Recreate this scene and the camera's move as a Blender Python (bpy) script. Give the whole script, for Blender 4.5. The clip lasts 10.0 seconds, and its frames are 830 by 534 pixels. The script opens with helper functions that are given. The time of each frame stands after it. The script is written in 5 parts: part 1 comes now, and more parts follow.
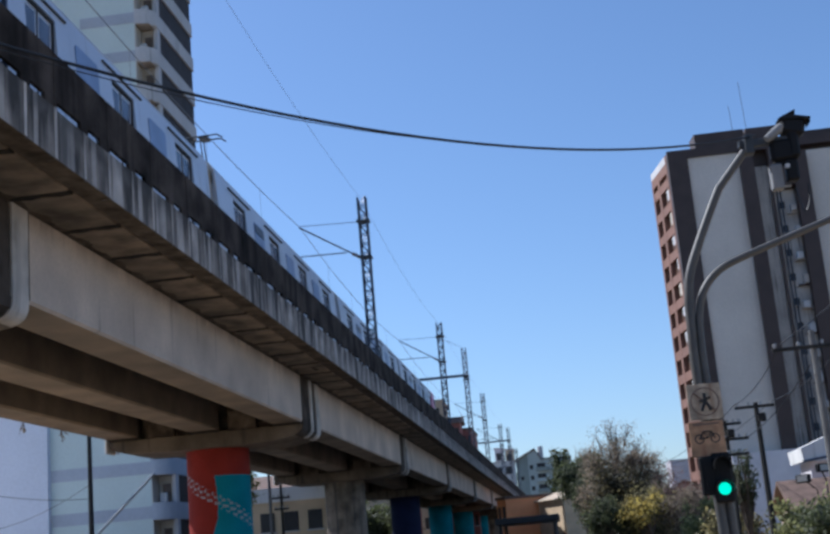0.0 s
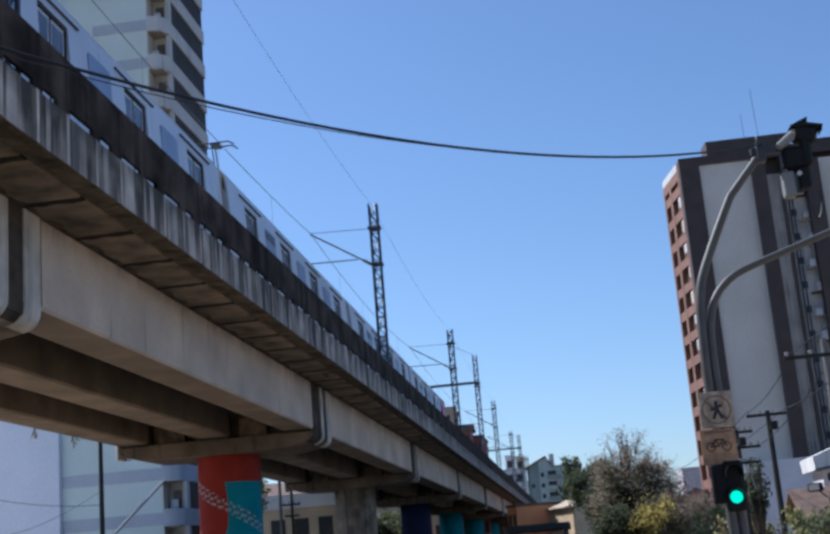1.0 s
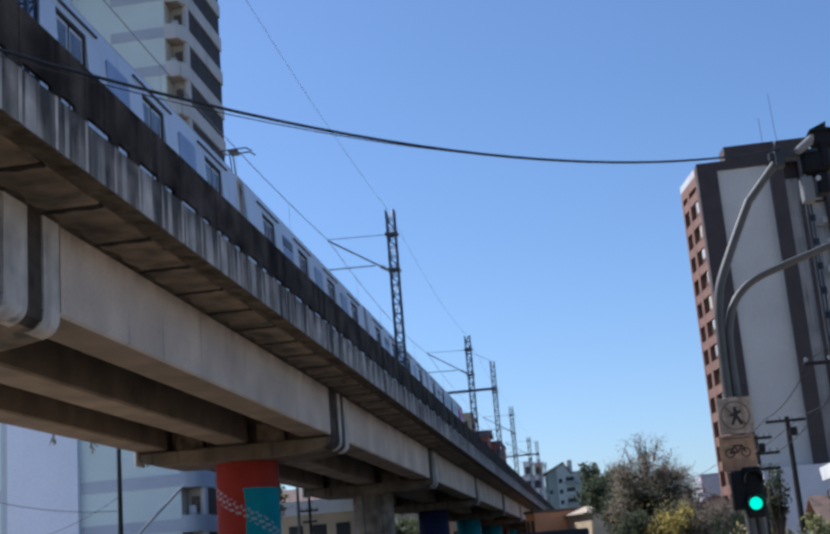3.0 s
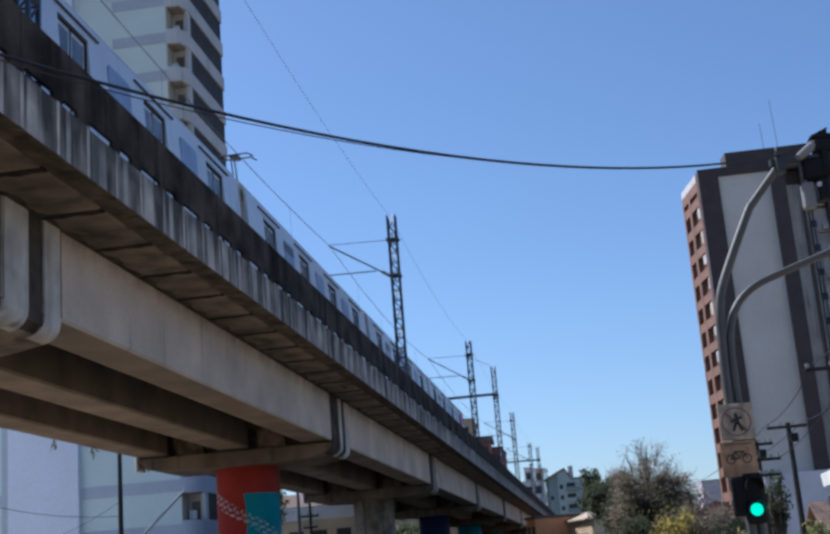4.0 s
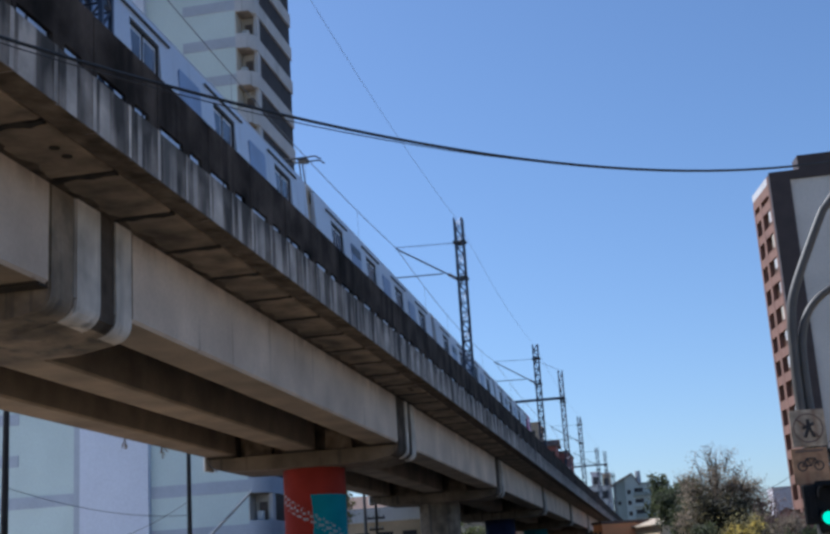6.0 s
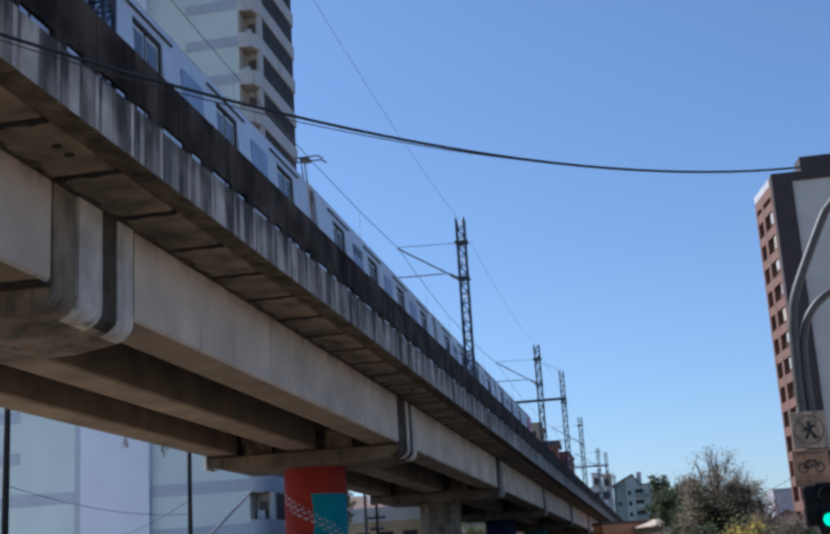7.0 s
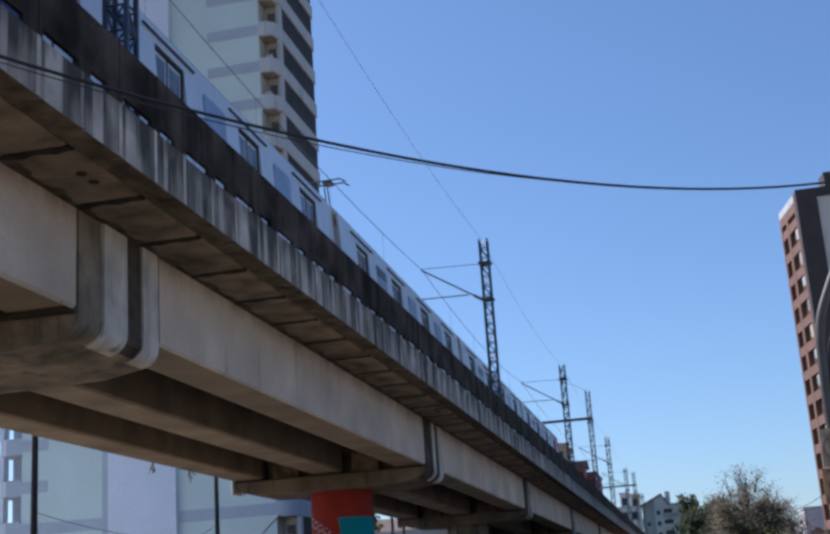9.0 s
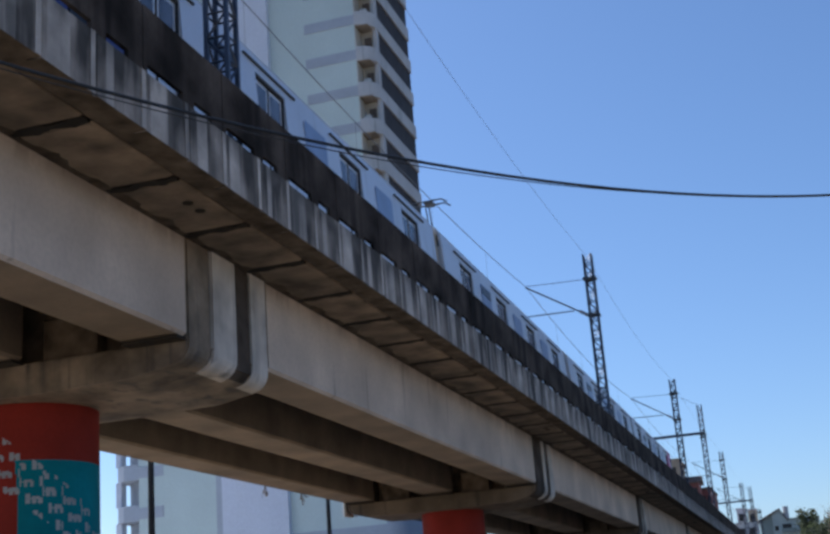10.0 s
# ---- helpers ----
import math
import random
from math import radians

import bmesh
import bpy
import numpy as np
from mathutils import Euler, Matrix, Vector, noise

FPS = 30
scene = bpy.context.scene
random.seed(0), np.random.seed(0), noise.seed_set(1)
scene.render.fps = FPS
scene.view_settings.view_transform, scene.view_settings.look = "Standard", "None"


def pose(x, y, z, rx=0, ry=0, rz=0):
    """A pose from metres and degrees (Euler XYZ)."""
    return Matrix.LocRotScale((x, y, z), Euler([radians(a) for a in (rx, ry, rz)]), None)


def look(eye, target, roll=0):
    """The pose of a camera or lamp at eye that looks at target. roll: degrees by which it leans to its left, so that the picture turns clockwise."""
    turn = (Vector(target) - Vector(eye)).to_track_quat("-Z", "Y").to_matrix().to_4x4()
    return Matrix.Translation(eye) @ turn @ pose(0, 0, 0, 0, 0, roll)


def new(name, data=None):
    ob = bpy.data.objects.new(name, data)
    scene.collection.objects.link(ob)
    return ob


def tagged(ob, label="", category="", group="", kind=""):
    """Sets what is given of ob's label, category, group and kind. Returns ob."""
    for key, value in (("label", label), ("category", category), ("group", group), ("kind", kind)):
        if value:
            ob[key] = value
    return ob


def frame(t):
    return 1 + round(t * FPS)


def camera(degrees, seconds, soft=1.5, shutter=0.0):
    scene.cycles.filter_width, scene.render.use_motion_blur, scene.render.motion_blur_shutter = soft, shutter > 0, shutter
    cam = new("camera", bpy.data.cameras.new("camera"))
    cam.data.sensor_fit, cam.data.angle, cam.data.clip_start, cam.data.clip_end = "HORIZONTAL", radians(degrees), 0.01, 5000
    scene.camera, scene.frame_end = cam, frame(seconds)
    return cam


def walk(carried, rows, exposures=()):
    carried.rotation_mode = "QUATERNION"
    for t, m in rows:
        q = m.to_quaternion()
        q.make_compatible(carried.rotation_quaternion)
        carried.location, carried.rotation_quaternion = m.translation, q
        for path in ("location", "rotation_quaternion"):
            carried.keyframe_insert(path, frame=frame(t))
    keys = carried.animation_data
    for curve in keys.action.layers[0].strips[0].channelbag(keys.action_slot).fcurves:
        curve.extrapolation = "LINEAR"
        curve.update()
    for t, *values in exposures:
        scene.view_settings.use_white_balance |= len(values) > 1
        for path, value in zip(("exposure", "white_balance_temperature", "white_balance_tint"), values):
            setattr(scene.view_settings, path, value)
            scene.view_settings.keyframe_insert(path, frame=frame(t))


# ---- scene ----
cam = camera(36.75, 10.0, soft=2.9)
PATH = [
    (0.0, pose(0, 0, 1.6, 102.94, 4.88, 7.14)),
    (0.5, pose(0, 0, 1.6, 103.16, 4.76, 7.20)),
    (1.0, pose(0, 0, 1.6, 103.30, 4.66, 7.61)),
    (1.5, pose(0, 0, 1.6, 103.53, 4.74, 7.83)),
    (2.0, pose(0, 0, 1.6, 103.71, 4.79, 8.11)),
    (2.5, pose(0, 0, 1.6, 103.60, 4.64, 8.38)),
    (4.0, pose(0, 0, 1.6, 103.89, 4.49, 8.44)),
    (4.5, pose(0, 0, 1.6, 104.03, 4.35, 8.74)),
    (5.0, pose(0, 0, 1.6, 104.11, 4.20, 9.71)),
    (5.5, pose(0, 0, 1.6, 104.24, 3.98, 11.08)),
    (7.0, pose(0, 0, 1.6, 104.22, 3.29, 11.38)),
    (7.5, pose(0, 0, 1.6, 104.31, 3.40, 11.22)),
    (8.0, pose(0, 0, 1.6, 104.55, 3.56, 11.22)),
    (8.5, pose(0, 0, 1.6, 104.90, 3.70, 11.84)),
    (9.0, pose(0, 0, 1.6, 105.29, 3.83, 12.65)),
    (9.5, pose(0, 0, 1.6, 105.71, 3.95, 13.58)),
    (9.7, pose(0, 0, 1.6, 105.99, 4.06, 14.62)),
    (9.9, pose(0, 0, 1.6, 106.34, 4.20, 16.45)),
    (10.0, pose(0, 0, 1.6, 106.53, 4.27, 17.73)),
]
walk(cam, PATH, exposures=((0.0, 0.41, 5550, 11), (2.5, 0.40, 5550, 11), (5.0, 0.32, 5550, 11), (10.0, 0.34, 5550, 11)))

# ---- daylight ----
SUN_ELEV, SUN_AZ = 46.0, -66.0      # degrees; azimuth from +y towards +x
world = bpy.data.worlds.new("sky")
scene.world = world
world.use_nodes = True
wn = world.node_tree
sky = wn.nodes.new("ShaderNodeTexSky")
sky.sky_type, sky.sun_disc = "NISHITA", False
sky.sun_elevation, sky.sun_rotation = radians(SUN_ELEV), radians(SUN_AZ)
sky.altitude, sky.air_density, sky.dust_density, sky.ozone_density = 50, 1.0, 0.7, 4.0
wn.nodes["Background"].inputs["Strength"].default_value = 0.10
wn.links.new(sky.outputs[0], wn.nodes["Background"].inputs["Color"])
sun = new("sun", bpy.data.lights.new("sun", "SUN"))
sun.data.energy, sun.data.angle, sun.data.color = 4.6, radians(0.5), (1.0, 0.93, 0.84)
se, sa = radians(SUN_ELEV), radians(SUN_AZ)
sun.matrix_world = look((math.sin(sa) * math.cos(se) * 200, math.cos(sa) * math.cos(se) * 200, math.sin(se) * 200), (0, 0, 0))


# ---- materials ----
def mat(name, color, rough=0.7, metal=0.0, vary=0.25, scale=1.2, grain=30.0, bump=0.15, streak=0.0, streak_col=(0.03, 0.03, 0.03),
        tone=None, piece=0.0, spec=0.5, run=None):
    """Painted, concrete, tile or metal surface with stains (scale per metre), grain and, if asked, vertical run-off streaks."""
    m = bpy.data.materials.new(name)
    m.use_nodes = True
    nt, nodes, links = m.node_tree, m.node_tree.nodes, m.node_tree.links
    bsdf = nodes["Principled BSDF"]
    bsdf.inputs["Roughness"].default_value, bsdf.inputs["Metallic"].default_value = rough, metal
    bsdf.inputs["Specular IOR Level"].default_value = spec
    geo = nodes.new("ShaderNodeNewGeometry")

    def noise_tex(s, stretch=(1, 1, 1), detail=4.0):
        mp = nodes.new("ShaderNodeMapping")
        mp.inputs["Scale"].default_value = [s * k for k in stretch]
        links.new(geo.outputs["Position"], mp.inputs["Vector"])
        n = nodes.new("ShaderNodeTexNoise")
        n.inputs["Scale"].default_value, n.inputs["Detail"].default_value = 1.0, detail
        links.new(mp.outputs["Vector"], n.inputs["Vector"])
        return n

    def ramp(src, lo, hi):
        r = nodes.new("ShaderNodeMapRange")
        r.inputs["From Min"].default_value, r.inputs["From Max"].default_value = lo, hi
        links.new(src, r.inputs["Value"])
        return r.outputs["Result"]

    def mix(fac, a, b):
        x = nodes.new("ShaderNodeMix")
        x.data_type = "RGBA"
        if isinstance(fac, float):
            x.inputs["Factor"].default_value = fac
        else:
            links.new(fac, x.inputs["Factor"])
        for slot, val in ((x.inputs[6], a), (x.inputs[7], b)):
            if isinstance(val, tuple):
                slot.default_value = (*val[:3], 1)
            else:
                links.new(val, slot)
        return x.outputs[2]

    dark = tuple(c * (1 - vary) for c in color)
    light = tuple(min(1.0, c * (1 + vary)) for c in (tone or color))
    col = mix(ramp(noise_tex(scale, detail=5.0).outputs["Fac"], 0.3, 0.7), dark, light)
    fine = noise_tex(grain, detail=3.0)
    col = mix(ramp(fine.outputs["Fac"], 0.35, 0.75), col, mix(0.22, col, tuple(c * 0.5 for c in color)))
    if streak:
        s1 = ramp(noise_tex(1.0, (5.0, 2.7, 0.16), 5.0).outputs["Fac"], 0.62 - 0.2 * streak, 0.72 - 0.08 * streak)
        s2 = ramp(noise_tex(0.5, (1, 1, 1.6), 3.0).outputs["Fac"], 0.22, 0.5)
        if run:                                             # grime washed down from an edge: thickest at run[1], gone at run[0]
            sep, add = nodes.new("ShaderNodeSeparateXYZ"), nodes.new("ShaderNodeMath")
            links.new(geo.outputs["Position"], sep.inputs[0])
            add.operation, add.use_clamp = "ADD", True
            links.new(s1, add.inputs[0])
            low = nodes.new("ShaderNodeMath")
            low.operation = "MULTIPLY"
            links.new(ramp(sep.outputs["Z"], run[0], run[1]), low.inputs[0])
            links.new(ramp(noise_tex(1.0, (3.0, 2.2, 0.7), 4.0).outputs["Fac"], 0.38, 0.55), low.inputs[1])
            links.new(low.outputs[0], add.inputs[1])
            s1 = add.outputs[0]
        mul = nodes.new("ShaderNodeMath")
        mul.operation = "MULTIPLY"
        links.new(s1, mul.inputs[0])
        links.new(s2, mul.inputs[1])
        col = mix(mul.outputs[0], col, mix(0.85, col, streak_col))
    if piece:
        info = nodes.new("ShaderNodeObjectInfo")
        col = mix(ramp(info.outputs["Random"], 0.0, 1.0 / piece), col, mix(0.35, col, streak_col))
    links.new(col, bsdf.inputs["Base Color"])
    if bump:
        b = nodes.new("ShaderNodeBump")
        b.inputs["Strength"].default_value, b.inputs["Distance"].default_value = bump, 0.02
        links.new(fine.outputs["Fac"], b.inputs["Height"])
        links.new(b.outputs["Normal"], bsdf.inputs["Normal"])
    return m


def glow(name, color, strength):
    m = bpy.data.materials.new(name)
    m.use_nodes = True
    b = m.node_tree.nodes["Principled BSDF"]
    b.inputs["Base Color"].default_value = (*color, 1)
    b.inputs["Emission Color"].default_value, b.inputs["Emission Strength"].default_value = (*color, 1), strength
    return m


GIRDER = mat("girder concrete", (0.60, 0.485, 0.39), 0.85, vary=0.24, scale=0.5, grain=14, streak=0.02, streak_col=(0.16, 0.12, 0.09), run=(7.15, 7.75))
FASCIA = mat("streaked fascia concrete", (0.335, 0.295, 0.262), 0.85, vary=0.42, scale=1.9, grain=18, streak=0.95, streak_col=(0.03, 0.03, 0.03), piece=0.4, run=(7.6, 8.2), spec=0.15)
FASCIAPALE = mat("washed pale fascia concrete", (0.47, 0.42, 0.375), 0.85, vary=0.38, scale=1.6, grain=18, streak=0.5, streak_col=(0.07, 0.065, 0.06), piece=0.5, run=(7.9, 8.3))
PARAPET = mat("blackened parapet concrete", (0.025, 0.0212, 0.0188), 0.95, vary=0.75, scale=0.9, grain=12, bump=0.5, spec=0.08, streak=0.6, streak_col=(0.016, 0.014, 0.013), piece=0.4, tone=(0.070, 0.057, 0.049))
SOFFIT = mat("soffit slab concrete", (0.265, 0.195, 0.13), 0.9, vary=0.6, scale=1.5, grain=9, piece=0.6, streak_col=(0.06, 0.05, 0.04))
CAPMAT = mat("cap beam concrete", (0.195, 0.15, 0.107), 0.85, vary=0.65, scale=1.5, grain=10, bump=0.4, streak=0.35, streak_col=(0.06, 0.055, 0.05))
CAPDARK = mat("shade-darkened cap beam concrete", (0.135, 0.102, 0.07), 0.9, vary=0.5, scale=0.9, grain=12, streak=0.35, streak_col=(0.04, 0.035, 0.03))
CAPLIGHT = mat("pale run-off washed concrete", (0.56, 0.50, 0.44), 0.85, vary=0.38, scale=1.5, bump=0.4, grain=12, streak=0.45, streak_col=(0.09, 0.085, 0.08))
SUNPLATE = mat("sunlit white plate", (0.70, 0.68, 0.64), 0.7, vary=0.15, scale=3)
# Brown with shade in its colour, for undersides, creases and recesses.
SHADEBROWN = mat("shade-dark brown concrete", (0.12, 0.092, 0.066), 0.9, vary=0.6, scale=2.4, grain=10, spec=0.15)
SOOT = mat("sooty run-off concrete", (0.085, 0.066, 0.052), 0.9, vary=0.6, scale=1.6, grain=10, streak=0.6, streak_col=(0.03, 0.025, 0.02), spec=0.15)
# Darker copy of the girder concrete, with the under-deck shade in its colour.
INNERSHADE = mat("shade-darkened inner girder concrete", (0.185, 0.142, 0.10), 0.9, vary=0.35, scale=0.8, grain=12)
# Near black, for stained joints and for shade painted under the deck.
SHADESTAIN = mat("shade-dark stained concrete", (0.045, 0.038, 0.031), 0.9, vary=0.3, scale=2.0, grain=14, streak=0.5, spec=0.15)
COLRED = mat("red mural paint", (0.25, 0.027, 0.017), 0.8, vary=0.16, scale=1.0, grain=20, spec=0.15)
COLTEAL = mat("teal mural paint", (0.014, 0.20, 0.245), 0.8, vary=0.18, scale=1.0, grain=20, spec=0.15)
COLWHITE = mat("pale mural paint", (0.36, 0.38, 0.40), 0.55, vary=0.1)
COLNAVY = mat("navy mural paint", (0.012, 0.018, 0.055), 0.75, vary=0.25, spec=0.2)
STEEL = mat("galvanised steel", (0.075, 0.088, 0.12), 0.5, 0.6, vary=0.2, scale=4)
DARKSTEEL = mat("dark painted steel", (0.05, 0.052, 0.055), 0.5, 0.3, vary=0.2, scale=4)
WIRE = mat("black cable sheath", (0.012, 0.013, 0.016), 0.6, vary=0.1, bump=0)
COPPER = mat("weathered overhead wire", (0.12, 0.13, 0.15), 0.5, 0.5, vary=0.1, bump=0)
BALLAST = mat("grey track ballast", (0.2, 0.19, 0.18), 0.95, vary=0.4, scale=6, grain=25, bump=0.6)
ASPHALT = mat("worn asphalt", (0.09, 0.085, 0.078), 0.9, vary=0.25, scale=0.6, grain=40, bump=0.4)
EARTH = mat("dusty ground", (0.17, 0.135, 0.09), 0.95, vary=0.3, scale=0.2, grain=6)
PAVE = mat("concrete pavement", (0.32, 0.255, 0.175), 0.9, vary=0.2, scale=0.8, grain=20)
DIMGROUND = mat("dark ground that cuts bounce", (0.05, 0.04, 0.03), 0.95, vary=0.4, scale=0.7, grain=16, bump=0.5)
WARMBOUNCE = mat("sandy bounce ground", (0.40, 0.305, 0.195), 0.9, vary=0.2, scale=0.6, grain=18)
PALEBOUNCE = mat("pale bounce ground", (0.60, 0.57, 0.52), 0.9, vary=0.12, scale=0.4, grain=12)


# ---- building helpers ----
def thing(name, x, y, z, label, category, group="", kind=""):
    ob = new(name)
    ob.location = (x, y, z)
    ob.empty_display_size = 0.2
    return tagged(ob, label, category, group, kind)


def mesh_of(name, bm, materials, smooth=False):
    me = bpy.data.meshes.new(name)
    bmesh.ops.recalc_face_normals(bm, faces=bm.faces)
    for f in bm.faces:
        f.smooth = smooth
    bm.to_mesh(me)
    bm.free()
    for m in (materials if isinstance(materials, (list, tuple)) else [materials]):
        me.materials.append(m)
    return me


def part(name, bm, material, parent=None, label="", smooth=False):
    ob = new(name, mesh_of(name, bm, material, smooth))
    ob.parent = parent
    return tagged(ob, label)


def piece(name, me, parent, x=0.0, y=0.0, z=0.0):
    ob = new(name, me)
    ob.parent, ob.location = parent, (x, y, z)
    return ob


def box(bm, x0, x1, y0, y1, z0, z1, bevel=0.0, mi=0):
    r = bmesh.ops.create_cube(bm, size=1.0)
    vs = r["verts"]
    for v in vs:
        v.co = Vector((x0 + (v.co.x + 0.5) * (x1 - x0), y0 + (v.co.y + 0.5) * (y1 - y0), z0 + (v.co.z + 0.5) * (z1 - z0)))
    faces = {f for v in vs for f in v.link_faces}
    for f in faces:
        f.material_index = mi
    if bevel:
        bmesh.ops.bevel(bm, geom=list({e for v in vs for e in v.link_edges}), offset=bevel, segments=1, affect="EDGES")
    return bm


def boxes(*rows, bevel=0.0):
    bm = bmesh.new()
    for r in rows:
        box(bm, *r, bevel=bevel)
    return bm


def prism(bm, outline, axis, a, b):
    """A closed outline (pairs) drawn out along an axis from a to b. axis x: pairs are y,z; y: x,z; z: x,y."""
    put = {"x": lambda p, t: (t, p[0], p[1]), "y": lambda p, t: (p[0], t, p[1]), "z": lambda p, t: (p[0], p[1], t)}[axis]
    lo = [bm.verts.new(put(p, a)) for p in outline]
    hi = [bm.verts.new(put(p, b)) for p in outline]
    n = len(outline)
    bm.faces.new(lo)
    bm.faces.new(hi[::-1])
    for i in range(n):
        bm.faces.new((lo[i], lo[(i + 1) % n], hi[(i + 1) % n], hi[i]))
    return bm


def tube(bm, pts, r, sides=6, r_end=None):
    """A round bar along a line of points."""
    pts = [Vector(p) for p in pts]
    rings = []
    for i, p in enumerate(pts):
        d = (pts[min(i + 1, len(pts) - 1)] - pts[max(i - 1, 0)]).normalized()
        u = d.cross(Vector((0, 1, 0)) if abs(d.y) < 0.9 else Vector((0, 0, 1))).normalized()
        w = d.cross(u)
        rr = r if r_end is None else r + (r_end - r) * i / (len(pts) - 1)
        rings.append([bm.verts.new(p + (u * math.cos(2 * math.pi * k / sides) + w * math.sin(2 * math.pi * k / sides)) * rr) for k in range(sides)])
    for a, b in zip(rings, rings[1:]):
        for k in range(sides):
            bm.faces.new((a[k], a[(k + 1) % sides], b[(k + 1) % sides], b[k]))
    bm.faces.new(rings[0][::-1])
    bm.faces.new(rings[-1])
    return bm


def bars(r, *lines, sides=5):
    bm = bmesh.new()
    for pts in lines:
        tube(bm, pts, r, sides)
    return bm


def sag(a, b, drop, n=14):
    a, b = Vector(a), Vector(b)
    return [a.lerp(b, i / n) - Vector((0, 0, 4 * drop * (i / n) * (1 - i / n))) for i in range(n + 1)]


# ---- ground, road ----
def sheet(name, x0, x1, y0, y1, z0, z1, material, label, category):
    ob = part(name, boxes((x0, x1, y0, y1, z0, z1)), material)
    return tagged(ob, label, category, kind="structure")


sheet("ground", -2500, 2500, -2500, 2500, -0.6, -0.12, EARTH, "dusty bare ground of the town running out to the horizon", "ground")
sheet("road", -5.0, 5.0, 26.02, 420, -0.12, 0.0, ASPHALT, "worn grey asphalt street beside the viaduct", "road")
# Unseen pale patch, added to bounce light onto the near girder.
sheet("road", -5.0, 5.0, -120, 26, -0.12, 0.0, WARMBOUNCE, "unseen sandy ground added to bounce light onto the viaduct", "road")
sheet("pavement", 5.02, 8.5, -120, 420, -0.12, 0.15, PAVE, "pale concrete pavement along the street", "pavement")
# Also unseen, widens that bounce beyond the kerb.
sheet("pavement", 8.52, 30.0, -60, 26, -0.12, 0.13, WARMBOUNCE, "unseen sandy ground added to widen the bounce light", "pavement")
# Unseen warm patch, added to light the near undersides from below.
sheet("pavement", -20.0, -5.02, -120, 37.98, -0.12, 0.15, WARMBOUNCE, "unseen sandy ground added to light the near undersides", "pavement")
# Unseen dark patch, added so the far undersides stay dim.
sheet("pavement", -20.0, -5.02, 38, 420, -0.12, 0.14, DIMGROUND, "unseen dark ground added to dim the far undersides", "ground")

# Unseen dark strip, added to cut the bounce under the far spans.
sheet("road", -27.0, -20.02, 22, 420, -0.12, 0.02, ASPHALT, "unseen dark ground strip added to cut bounce light", "road")
# Unseen pale patch, added to throw light up the tower front.
sheet("pavement", -75.0, -27.02, 22, 80.5, -0.12, 0.13, PALEBOUNCE, "unseen pale ground added to bounce light onto the tower", "pavement")

# ---- viaduct ----
XC, SPAN, CAPW, Y1 = -11.37, 23.44, 2.70, 18.54
GIRDERS = ((-8.16, -9.15), (-10.89, -11.89), (-13.60, -14.58))
ZB, ZS, ZD = 6.0, 7.55, 7.90
PANEL = SPAN / 11


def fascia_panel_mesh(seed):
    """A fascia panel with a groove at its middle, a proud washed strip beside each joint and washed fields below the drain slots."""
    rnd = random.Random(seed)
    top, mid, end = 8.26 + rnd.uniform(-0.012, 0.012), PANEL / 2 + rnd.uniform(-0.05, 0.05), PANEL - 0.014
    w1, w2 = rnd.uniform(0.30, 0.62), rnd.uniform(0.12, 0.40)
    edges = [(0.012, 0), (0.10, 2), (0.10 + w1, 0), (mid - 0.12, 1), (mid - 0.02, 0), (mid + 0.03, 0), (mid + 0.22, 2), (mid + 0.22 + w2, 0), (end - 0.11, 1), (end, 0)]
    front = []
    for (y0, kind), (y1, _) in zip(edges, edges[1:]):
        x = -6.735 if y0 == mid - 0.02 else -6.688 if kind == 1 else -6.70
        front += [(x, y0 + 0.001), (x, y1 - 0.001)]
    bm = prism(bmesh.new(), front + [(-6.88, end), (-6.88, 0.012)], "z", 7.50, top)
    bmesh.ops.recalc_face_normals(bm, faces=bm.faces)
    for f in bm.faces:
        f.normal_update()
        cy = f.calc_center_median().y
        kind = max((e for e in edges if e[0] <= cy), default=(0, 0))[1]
        # Downward faces take the dark brown: underside shade put into the colour.
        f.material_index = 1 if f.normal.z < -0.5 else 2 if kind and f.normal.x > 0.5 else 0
    return mesh_of("panel", bm, [FASCIA, SHADEBROWN, FASCIAPALE])


def parapet_panel_mesh(seed):
    rnd = random.Random(seed)
    bm = bmesh.new()
    top, e, edge = 9.17 + rnd.uniform(-0.012, 0.012), rnd.uniform(-0.03, 0.03), PANEL - 0.015
    slot = 8.405 + rnd.uniform(-0.008, 0.008)
    prism(bm, [(0.015, 8.24), (0.10, 8.24), (0.11, slot), (1.0 + e, slot), (1.01 + e, 8.24), (1.30, 8.24), (1.31, slot),      # feet between the drain slots
               (1.80 + e, slot), (1.81 + e, 8.24), (edge, 8.24), (edge, top - 0.015), (edge - 0.015, top), (0.03, top), (0.015, top - 0.015)], "x", -6.795, -6.735)
    return mesh_of("parapet_panel", bm, PARAPET)


FASCIAS = [fascia_panel_mesh(i) for i in range(6)]
PARAPETS = [parapet_panel_mesh(i + 9) for i in range(4)]


